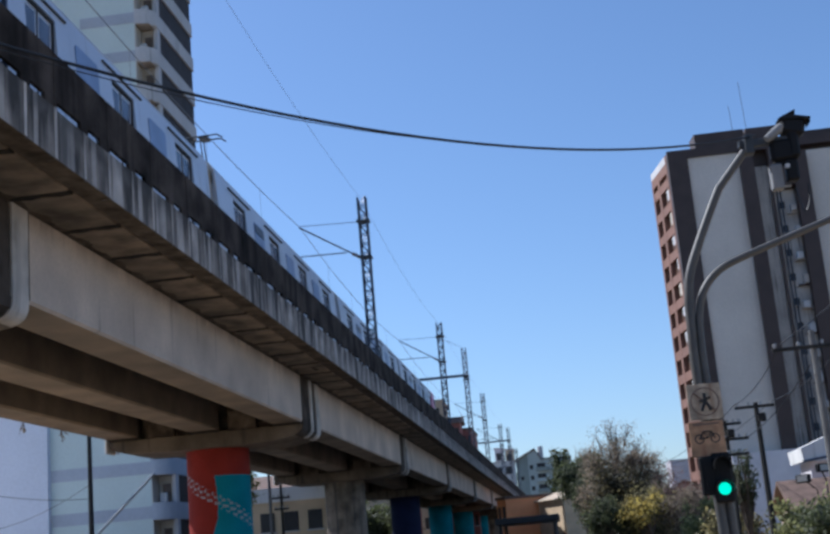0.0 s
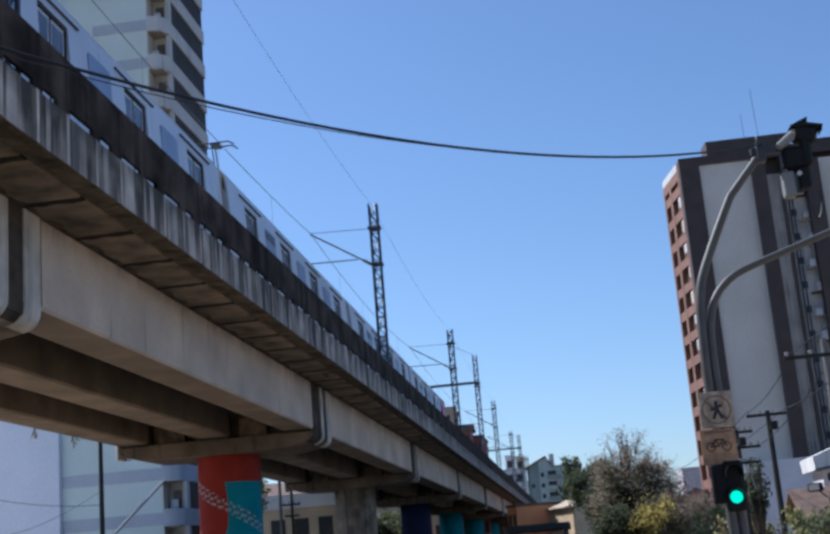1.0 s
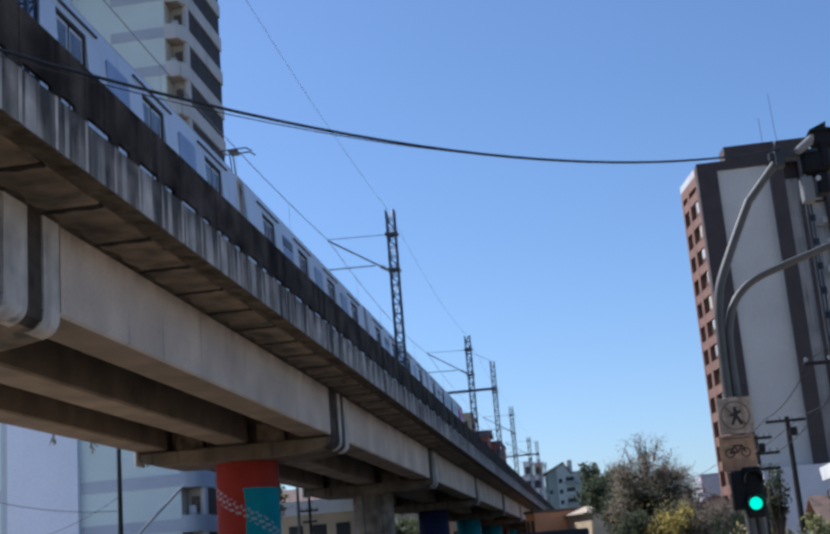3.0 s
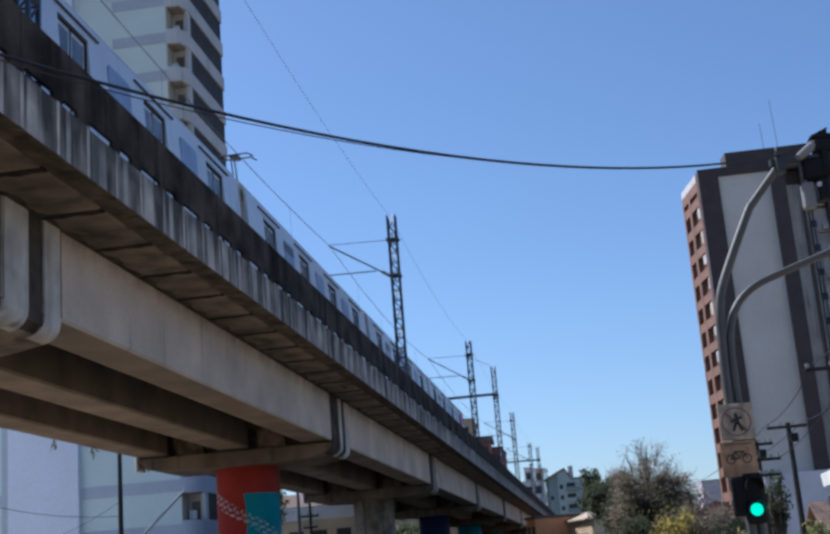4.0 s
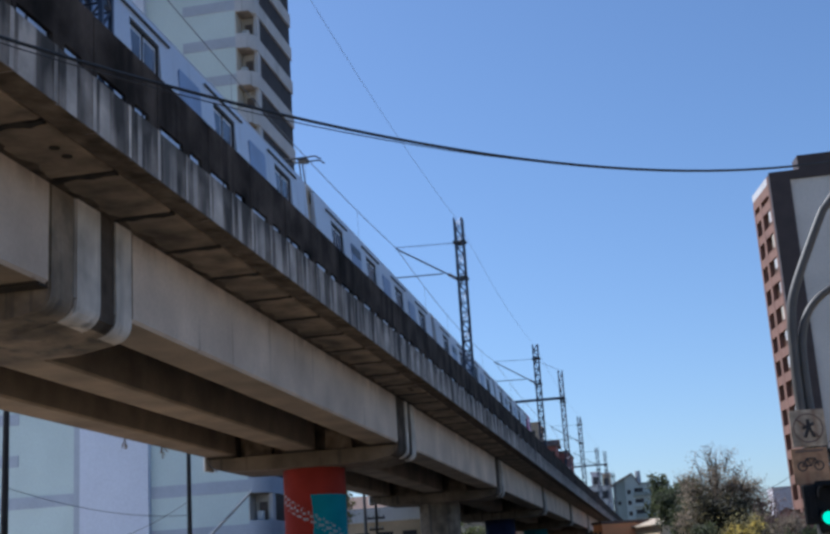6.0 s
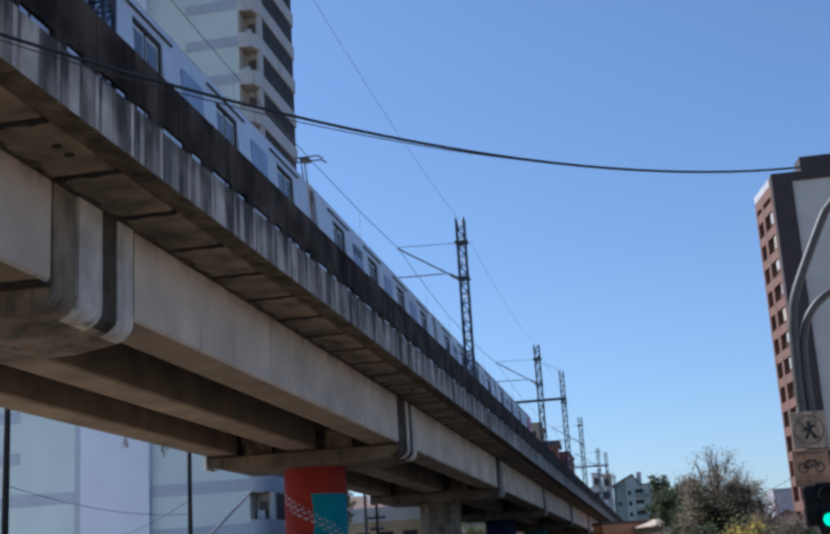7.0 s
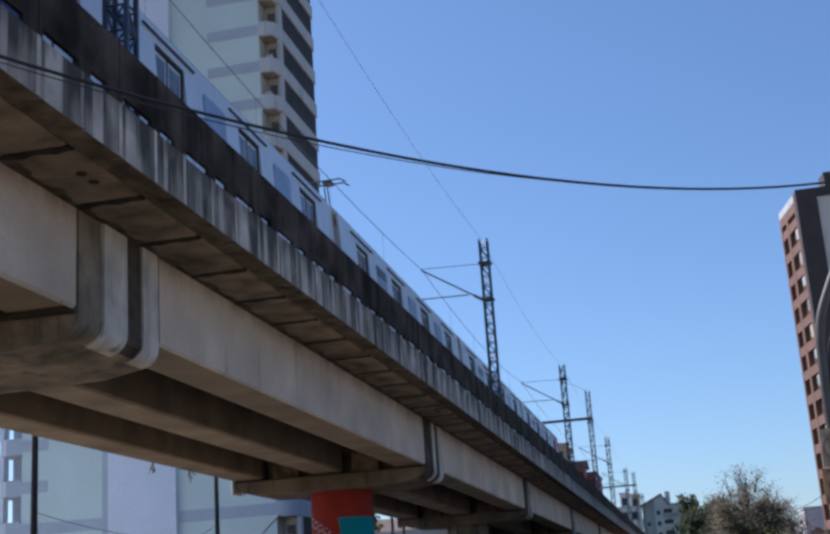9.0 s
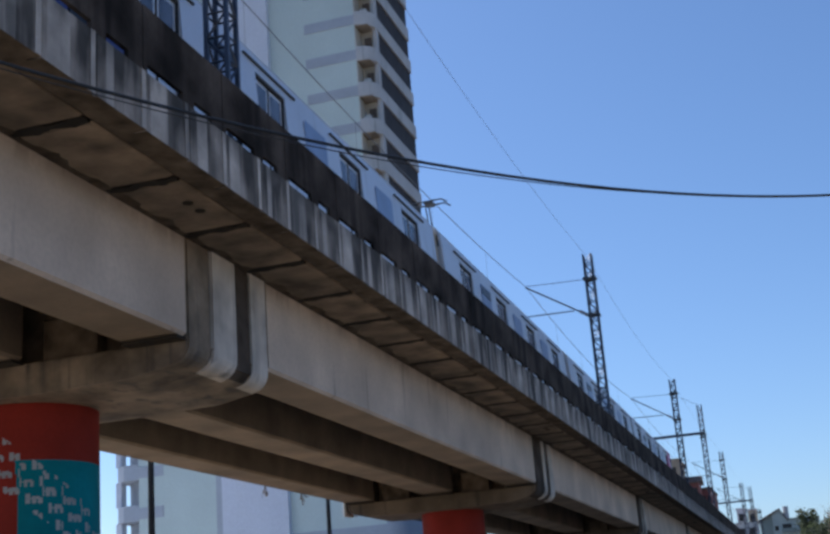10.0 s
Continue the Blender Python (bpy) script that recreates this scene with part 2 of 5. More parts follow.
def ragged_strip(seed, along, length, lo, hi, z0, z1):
    """A dark strip with one clean edge at 0 and one ragged one, or ragged on both where lo is negative."""
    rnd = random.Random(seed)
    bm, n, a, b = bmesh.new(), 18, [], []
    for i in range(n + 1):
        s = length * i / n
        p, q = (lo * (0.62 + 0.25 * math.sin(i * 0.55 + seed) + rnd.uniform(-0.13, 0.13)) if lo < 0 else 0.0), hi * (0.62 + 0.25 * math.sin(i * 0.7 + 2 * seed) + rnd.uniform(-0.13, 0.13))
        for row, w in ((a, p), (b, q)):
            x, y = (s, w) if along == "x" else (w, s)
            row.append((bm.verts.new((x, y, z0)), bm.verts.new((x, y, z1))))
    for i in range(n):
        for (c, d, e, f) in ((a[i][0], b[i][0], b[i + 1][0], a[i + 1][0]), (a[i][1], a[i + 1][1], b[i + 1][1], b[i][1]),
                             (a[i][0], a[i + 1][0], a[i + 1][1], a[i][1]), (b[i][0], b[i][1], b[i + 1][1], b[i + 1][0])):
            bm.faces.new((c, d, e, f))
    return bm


# Joint lines and the shade along the girder, drawn as dark ragged strips.
JOINTBANDS = [mesh_of("joint_seal", ragged_strip(40 + i, "x", 1.0, -0.13, 0.13, ZS - 0.066, ZS - 0.03), SHADESTAIN) for i in range(5)]
EDGES = [mesh_of("edge_seal", ragged_strip(50 + i, "y", PANEL, 0.0, 0.22, ZS - 0.064, ZS - 0.03), SHADEBROWN) for i in range(5)]
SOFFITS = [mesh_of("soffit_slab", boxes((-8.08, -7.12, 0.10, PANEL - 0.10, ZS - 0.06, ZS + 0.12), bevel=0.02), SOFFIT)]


def viaduct_span(k):
    """The deck from one pier's far face back over that pier, with three girders running on to the next."""
    y = Y1 + SPAN * (k - 1)
    s = thing("viaduct_span", XC, y, ZB, "grey precast concrete viaduct span with streaked fascia and blackened parapet", "viaduct span", "spans of the viaduct")
    s.location = (0, y, 0)
    for gi, (x1, x0) in enumerate(GIRDERS):
        bm = bmesh.new()
        c = 0.05
        prism(bm, [(x0 + c, ZB), (x1 - c, ZB), (x1, ZB + c), (x1, ZS - 0.002), (x0, ZS - 0.002), (x0, ZB + c)], "y", 0.12, SPAN - CAPW - 0.07)
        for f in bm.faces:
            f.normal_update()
            # Only the outer street face stays plain; undersides and webs are shade-dark.
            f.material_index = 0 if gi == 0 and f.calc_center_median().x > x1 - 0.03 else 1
        part("girder", bm, [GIRDER, INNERSHADE], s)
        # A solid dark strip stands in for the shaded gap under the girder end.
        part("bearing_gap", boxes((x0 + 0.05, x1 - 0.03, SPAN - CAPW - 0.30, SPAN - CAPW + 0.012, ZB - 0.055, ZB - 0.012)), SHADESTAIN, s, "dark strip standing in for the shaded bearing gap")
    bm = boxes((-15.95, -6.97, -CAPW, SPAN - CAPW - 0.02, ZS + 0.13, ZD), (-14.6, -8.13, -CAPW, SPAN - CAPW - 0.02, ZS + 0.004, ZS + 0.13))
    # The deck underside is coloured near black to hold the shade between girders.
    part("deck_slab", bm, SHADESTAIN, s, "deck slab coloured dark for the shade between girders")
    bm = boxes((-15.95, -15.75, -CAPW, SPAN - CAPW - 0.02, 7.5, 9.1), (-15.75, -14.6, -CAPW, SPAN - CAPW - 0.02, ZS, ZS + 0.13))
    # Dark brown strip paints shade into the corner behind the fascia.
    part("drip_edge", boxes((-7.10, -6.885, -CAPW, SPAN - CAPW - 0.02, 7.51, 7.7)), SHADEBROWN, s, "dark strip shading the corner behind the fascia")
    for dy in (-2.95, -2.62):
        part("drain_hole", bars(0.075, [(-7.42, SPAN - CAPW - 1.36 + 0.36 * (dy > -2.8), ZS - 0.075), (-7.42, SPAN - CAPW - 1.36 + 0.36 * (dy > -2.8), ZS + 0.05)], sides=10), SHADESTAIN, s, "dark drain outlet")
    part("far_parapet", bm, PARAPET, s)
    part("track_bed", boxes((-15.7, -7.6, -CAPW, SPAN - CAPW - 0.02, ZD, 8.5)), BALLAST, s)
    for x in (-10.67, -9.13, -14.2, -12.66):
        part("rail", boxes((x - 0.035, x + 0.035, -CAPW, SPAN - CAPW, 8.5, 8.7)), STEEL, s)
    for i in range(11):
        yy = -CAPW + 0.5 + i * PANEL
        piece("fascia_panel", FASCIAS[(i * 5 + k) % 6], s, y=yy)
        piece("parapet_panel", PARAPETS[(i + 2 * k) % 4], s, y=yy)
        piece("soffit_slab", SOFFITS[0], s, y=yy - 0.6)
        piece("joint_seal", JOINTBANDS[(i * 2 + k) % 5], s, x=-8.12, y=yy - 0.6)
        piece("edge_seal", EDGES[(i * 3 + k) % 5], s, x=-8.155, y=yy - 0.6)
    return s


def column_mesh(z_top, paint, detail=True):
    """A round column, painted patch by patch: paint(angle from +x, height) gives the paint's index."""
    bm, n, m, r = bmesh.new(), (288 if detail else 48), (260 if detail else 4), 1.03
    rings = [[bm.verts.new((r * math.cos(2 * math.pi * a / n), r * math.sin(2 * math.pi * a / n), z_top * j / m)) for a in range(n)] for j in range(m + 1)]
    for j in range(m):
        for a in range(n):
            f = bm.faces.new((rings[j][a], rings[j][(a + 1) % n], rings[j + 1][(a + 1) % n], rings[j + 1][a]))
            ang = (360 * (a + 0.5) / n + 180) % 360 - 180
            f.material_index = paint(ang, z_top * (j + 0.5) / m, a, j)
    bm.faces.new(rings[-1])
    return bm


MURALMARK = mat("faded pale stencil paint", (0.31, 0.32, 0.33), 0.55, vary=0.2)
GLYPH = ("11000000", "11011110", "11111111", "11011011", "11011011")


def mural(k):
    """Red with a teal field on the street side, and a slanting band of small letter-like marks."""
    start, high, slope = ((-88, 4.66, 0.0135), (-150, 4.55, 0.0103))[k - 1]

    def paint(ang, z, a, j):
        edge = (-70, -82)[k - 1] + 3 * math.sin(z * 2.1) - (14 * max(0.0, 3.2 - z) if z < 3.2 else 0)
        off = z - (high - slope * (ang - start))
        if abs(off) < (0.40, 0.21)[k - 1] and start - 8 < ang < 40:
            if k == 1:                                      # larger marks on the first pier
                a, j = a * 3 // 4, j * 3 // 4
            jj = j + a // 11 * 5
            row, u, v = jj // 9, (a + 4 * (jj // 9)) % 11, 8 - jj % 9
            cell = (a + 4 * row) // 11 * 7 + row * 3
            if cell % 7 and u < 8 and v < 5 and GLYPH[v][u] == "1":
                return 2
        return 1 if z < 4.6 and ang > edge else 0
    return paint


def viaduct_pier(k):
    y = Y1 + SPAN * (k - 1) - CAPW / 2
    painted = k in (1, 2)
    words = {1: "red and teal mural", 2: "red and teal mural", 4: "navy paint", 5: "teal paint", 6: "teal paint", 7: "teal paint"}.get(k, "bare grey concrete")
    p = thing("viaduct_pier", XC, y, 0, "round concrete viaduct pier with cap beam, in " + words, "pier", "piers of the viaduct")
    ztop = 5.49
    if painted:
        col = part("column", column_mesh(ztop, mural(k)), [COLRED, COLTEAL, MURALMARK], p, "column painted red and teal with pale strokes", True)
        col.location.x = -0.28 if k == 1 else 0.0
    else:
        m = {4: COLNAVY, 5: COLTEAL, 6: COLTEAL, 7: COLTEAL}.get(k, CAPMAT)
        part("column", column_mesh(ztop, lambda *a: 0, False), m, p, "", True)
    w = 8.12 - 11.37                                    # from the centre to the outer end
    out, ins = -w, w + 0.06
    hw = CAPW / 2

    def profile(inset):
        """The cap beam seen along the street: upright ends with rounded lower corners, soffit falling to the column."""
        o, r = out - inset, 0.31
        arc = [(o - r + r * math.cos(radians(-q)), 5.93 - r * math.sin(radians(q))) for q in range(0, 91, 15)]
        low = [(2.3, 5.51), (1.0, 5.48), (-1.0, 5.48), (-2.6, 5.53)]
        return [(o, 5.97)] + arc[1:] + low + [(-x, z) for x, z in arc[:0:-1]] + [(-o, 5.97)]

    def end_profile(inset, side):
        """An upright end block, standing on the ledge."""
        o = out - inset
        return [(side * o, ZS - 0.01), (side * o, 5.965), (side * (o - 1.0), 5.965), (side * (o - 1.0), ZS - 0.01)]

    # Later piers get a darker ledge, their deeper shade put into its colour.
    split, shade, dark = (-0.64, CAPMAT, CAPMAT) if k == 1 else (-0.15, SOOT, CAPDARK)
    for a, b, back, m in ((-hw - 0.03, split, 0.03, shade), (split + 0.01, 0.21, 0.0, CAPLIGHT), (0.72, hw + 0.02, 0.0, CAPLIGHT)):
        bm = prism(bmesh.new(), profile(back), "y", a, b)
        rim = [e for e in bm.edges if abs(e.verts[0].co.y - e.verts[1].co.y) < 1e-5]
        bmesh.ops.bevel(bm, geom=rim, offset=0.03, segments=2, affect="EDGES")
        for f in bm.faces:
            # Pale on the ends and rounded corners, dark on the rest.
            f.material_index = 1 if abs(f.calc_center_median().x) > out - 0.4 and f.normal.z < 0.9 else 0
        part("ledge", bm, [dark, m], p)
        for side in (1, -1):
            bm = prism(bmesh.new(), end_profile(back, side), "y", a, b)
            bmesh.ops.bevel(bm, geom=[e for e in bm.edges if abs(e.verts[0].co.z - e.verts[1].co.z) > 0.5], offset=0.03, segments=2, affect="EDGES")
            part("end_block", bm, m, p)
    for side in (1, -1):
        part("joint", boxes((*sorted((side * (out - 0.6), side * (out - 0.03))), 0.19, 0.74, 5.78, ZS - 0.02)), SOOT, p, "dark water-stained joint in the cap beam")
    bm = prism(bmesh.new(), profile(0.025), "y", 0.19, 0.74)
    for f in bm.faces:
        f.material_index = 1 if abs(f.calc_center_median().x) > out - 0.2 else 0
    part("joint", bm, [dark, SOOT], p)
    # White pipe added for the bright, sunlit far end of the cap.
    part("downpipe", bars(0.06, [(ins - 0.16, -0.2, 5.66), (ins - 0.16, -0.2, ZS - 0.05)], sides=8), COLWHITE, p, "white pipe added at the sunlit cap end")
    # Cross wall and pedestals are coloured dark for the shade between girder ends.
    part("diaphragm", boxes((ins + 1.0, out - 1.0, -hw + 0.35, hw - 0.35, 5.9, ZS - 0.02)), SHADEBROWN, p, "dark cross wall between the girder ends")
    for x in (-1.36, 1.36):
        part("pedestal", boxes((x - 0.62, x + 0.30, -hw + 0.05, hw - 0.05, 5.9, 6.62), bevel=0.03), SHADEBROWN, p)
    # White plate carries the sunlight on the end of the cap beam.
    part("end_plate", boxes((ins - 0.21, ins - 0.11, -1.3, -0.5, 5.60, 6.12), bevel=0.03), SUNPLATE, p, "white plate standing in for the sunlit cap end")
    return p


for k in range(0, 10):
    viaduct_span(k)
for k in range(1, 11):
    viaduct_pier(k)

# ---- overhead line ----
def lattice_mast(y, top, arm=True, beam=False):
    m = thing("catenary_mast", -7.3, y, ZD, "slender steel lattice catenary mast standing inside the viaduct parapet", "catenary mast", "masts along the viaduct")
    h, a = top - ZD, 0.165
    for sx in (-1, 1):
        for sy in (-1, 1):
            part("leg", boxes((sx * a - 0.032, sx * a + 0.032, sy * a - 0.032, sy * a + 0.032, 0, h)), STEEL, m)
    n = int(h / 0.40)
    for face in range(4):
        bm = bmesh.new()
        for i in range(n):
            z0, z1, s = i * h / n, (i + 1) * h / n, (-1) ** i
            p, q = ((-s * a, -a), (s * a, -a)) if face == 0 else ((-s * a, a), (s * a, a)) if face == 1 else ((-a, -s * a), (-a, s * a)) if face == 2 else ((a, -s * a), (a, s * a))
            tube(bm, [(*p, z0), (*q, z1)], 0.022, 4)
            tube(bm, [(*p, z0), (*q, z0)], 0.022, 4)
        part("lacing", bm, STEEL, m)
    zc = 15.36 - ZD
    part("collar", boxes((-0.27, 0.27, -0.22, 0.22, zc - 0.05, zc + 0.05)), DARKSTEEL, m)
    part("collar", boxes((-0.25, 0.25, -0.22, 0.22, h - 2.66, h - 2.56)), DARKSTEEL, m)
    if arm:
        zr = 13.77 - ZD
        part("bracket", bars(0.035, [(-0.15, 0, zr), (-2.75, 0, 15.4 - ZD)]), DARKSTEEL, m)
        part("tie", bars(0.014, [(-0.15, 0, zc), (-2.75, 0, 15.44 - ZD)]), STEEL, m)
        part("steady_arm", bars(0.026, [(-0.8, 0, 14.09 - ZD), (-3.7, 0, 14.14 - ZD)], [(-3.55, 0, 14.13 - ZD), (-2.72, 0.0, 13.98 - ZD)]), DARKSTEEL, m)
        bm = bmesh.new()
        for i in range(4):
            tube(bm, [(-0.2 - 0.1 * i, 0, zr + 0.03 + 0.063 * i), (-0.25 - 0.1 * i, 0, zr + 0.062 + 0.063 * i)], 0.08, 8)
        part("insulator", bm, mat_insul, m, "brown ribbed insulator")
    if beam:
        part("portal_beam", boxes((-8.4, 0.2, -0.1, 0.1, 15.35 - ZD, 15.55 - ZD)), STEEL, m)
        part("stay", bars(0.015, [(0, 0, h), (-0.3, -18, h - 2.0)]), STEEL, m)
    return m


mat_insul = mat("brown insulator glaze", (0.10, 0.05, 0.03), 0.3, vary=0.1, bump=0)
MASTS = [(15.45, 16.4, True, False), (50.2, 16.4, True, False), (81.0, 16.3, True, False), (101.5, 17.7, False, True), (120.8, 16.15, True, False),
         (149.3, 15.8, True, False), (170.3, 17.2, False, True), (192.0, 15.9, True, False)]
for row in MASTS:
    lattice_mast(*row)
STOPS = [-19.0, 15.45, 50.2, 81.0, 120.8, 149.3, 192.0, 225.0]


def wire_thing(name, bm, material, label, category, group=""):
    ob = part(name, bm, material)
    return tagged(ob, label, category, group)


for a, b in zip(STOPS, STOPS[1:]):
    line = thing("overhead_line", 0, 0, 0, "thin grey catenary with contact wire hung between two masts", "overhead line", "overhead line wires")
    part("messenger_wire", tube(bmesh.new(), sag((-10.03, a, 15.42), (-10.03, b, 15.42), 0.5), 0.014, 5), COPPER, line)
    part("contact_wire", tube(bmesh.new(), sag((-10.03, a, 14.02), (-10.03, b, 14.02), 0.05, 4), 0.013, 5), COPPER, line)
    for i in range(1, 5):
        t = i / 5
        part("dropper", tube(bmesh.new(), [(-10.03, a + (b - a) * t, 15.42 - 4 * 0.5 * t * (1 - t)), (-10.03, a + (b - a) * t, 14.0)], 0.005, 4), COPPER, line)
    wire_thing("feeder_wire", tube(bmesh.new(), sag((-7.3, a, 16.3), (-7.3, b, 16.3), 0.55), 0.006, 5), COPPER, "very thin feeder wire between the mast tops", "wire", "overhead line wires")

# street cable that crosses over the road to the signal pole
bm = bmesh.new()
cable = [(x, 15.62 + 1.2166 * x, 6.295 + 0.0325 * (x + 3.1) ** 2) for x in [-8.1 + 11.75 * i / 36 for i in range(37)]]
tube(bm, cable, 0.0175, 6)
wire_thing("street_cable", bm, WIRE, "thick black cable hanging across the street", "cable", "street cables")
bm = bmesh.new()
tube(bm, [(x, y + 0.02, z - 0.045 * min(1.0, max(0.0, (-1.2 - x) / 2.5)) - 0.006) for x, y, z in cable], 0.006, 5)
wire_thing("street_cable", bm, WIRE, "thin black cable lashed under the thicker one", "cable", "street cables")

# ---- train ----
TRAINBODY = mat("brushed train steel", (0.56, 0.60, 0.68), 0.36, 0.2, vary=0.07, scale=0.5, grain=30, bump=0.02, streak=0.12, streak_col=(0.30, 0.31, 0.33))
TRAINROOF = mat("grey train roof", (0.50, 0.505, 0.51), 0.6, vary=0.14, scale=1, streak=0.2, streak_col=(0.25, 0.24, 0.23))
TRAINDARK = mat("dark window glass", (0.02, 0.022, 0.028), 0.3, vary=0.1, bump=0, spec=0.2)
TRAINPANE = mat("tinted blue-grey glass", (0.20, 0.27, 0.44), 0.32, vary=0.16, scale=1.4, bump=0, spec=0.35)
DOORGLASS = mat("grey door glass", (0.085, 0.10, 0.145), 0.2, vary=0.4, scale=1.6, bump=0, spec=0.4)
TRAINPINK = mat("magenta train livery", (0.62, 0.16, 0.32), 0.4, vary=0.14, scale=0.9, bump=0.02)
TRAINNAVY = mat("navy train livery", (0.012, 0.022, 0.15), 0.35, vary=0.1, bump=0.02)
RUBBER = mat("black rubber", (0.025, 0.025, 0.027), 0.8, vary=0.2)
BELLOWS = mat("tan gangway bellows", (0.50, 0.42, 0.31), 0.8, vary=0.2)
CARLEN, TAIL = 17.95, 85.2
RAILZ = 8.72
DOORS = [2.08 + 4.24 * i for i in range(4)]                # door openings from a car's near end, 1.35 m wide
ROOFLINE = [(1.32, 3.52), (0.95, 3.68), (0.5, 3.76), (0.0, 3.79)]


def mirrored(half):
    return half + [(-x, z) for x, z in half[::-1] if x]


def train_cab(car, y, way, paint, label, pillar):
    """A cab end with a raked nose: y is where the cab meets the car's side, way +1 or -1 along the track."""
    prof = mirrored([(1.49, 0.5), (1.542, 1.6), (1.542, 2.35), (1.472, 3.3)] + [(x, z + 0.012) for x, z in ROOFLINE])
    bm = bmesh.new()
    rows = []
    for d, k, low in ((0.0, 1.0, 0.0), (1.9, 1.0, 0.0), (2.25, 0.95, 0.05), (2.45, 0.85, 0.16)):
        rows.append([bm.verts.new((x * k, y + way * (d - 0.12 * max(0.0, z - 1.6) * (d > 2)), z - low * (z / 3.8))) for x, z in prof])
    n = len(prof)
    for a, b in zip(rows, rows[1:]):
        for q in range(n):
            bm.faces.new((a[q], a[(q + 1) % n], b[(q + 1) % n], b[q]))
    bm.faces.new(rows[0])
    bm.faces.new(rows[-1])
    cab = part("cab_end", bm, paint, car, label)
    ya, yb = sorted((y + way * 1.30, y + way * 1.72))
    for sx in (-1, 1):
        part("cab_door", boxes((*sorted((sx * 1.50, sx * 1.552)), ya, yb, 1.05, 2.92), bevel=0.01), pillar, cab, "dark narrow cab door")
        part("cab_lamp", bars(0.07, [(sx * 1.45, y + way * 1.3, 3.22), (sx * 1.50, y + way * 1.3, 3.22)], sides=10), RUBBER, cab, "small round side lamp")
        part("head_lamp", bars(0.10, [(sx * 1.0, y + way * 2.3, 1.25), (sx * 1.0, y + way * 2.47, 1.25)], sides=12), COLWHITE, cab)
    part("windscreen", boxes((-1.15, 1.15, *sorted((y + way * 2.2, y + way * 2.40)), 1.95, 2.95), bevel=0.02), TRAINDARK, cab)
    return cab


def pantograph(car, y):
    """A folded-arm current collector on the roof, its collector bar raised to the wire."""
    p = part("pantograph", bars(0.022, [(-0.45, y, 3.95), (-0.1, y + 0.9, 4.75), (0.05, y, 5.58)], [(0.45, y, 3.95), (0.0, y + 0.9, 4.75), (0.15, y, 5.58)], sides=6), DARKSTEEL, car, "dark steel pantograph arm")
    part("collector_bar", bars(0.024, *[[(-0.62, y + d, 5.50), (-0.45, y + d, 5.61), (0.62, y + d, 5.62), (0.80, y + d, 5.50)] for d in (-0.2, 0.2)], sides=6), DARKSTEEL, p)
    part("collector_head", boxes((0.05, 0.32, y - 0.22, y + 0.22, 5.54, 5.62), bevel=0.02), DARKSTEEL, p)
    part("pantograph_base", boxes((-0.7, 0.7, y - 0.5, y + 0.5, 3.78, 3.95), bevel=0.03), DARKSTEEL, p)
    return p


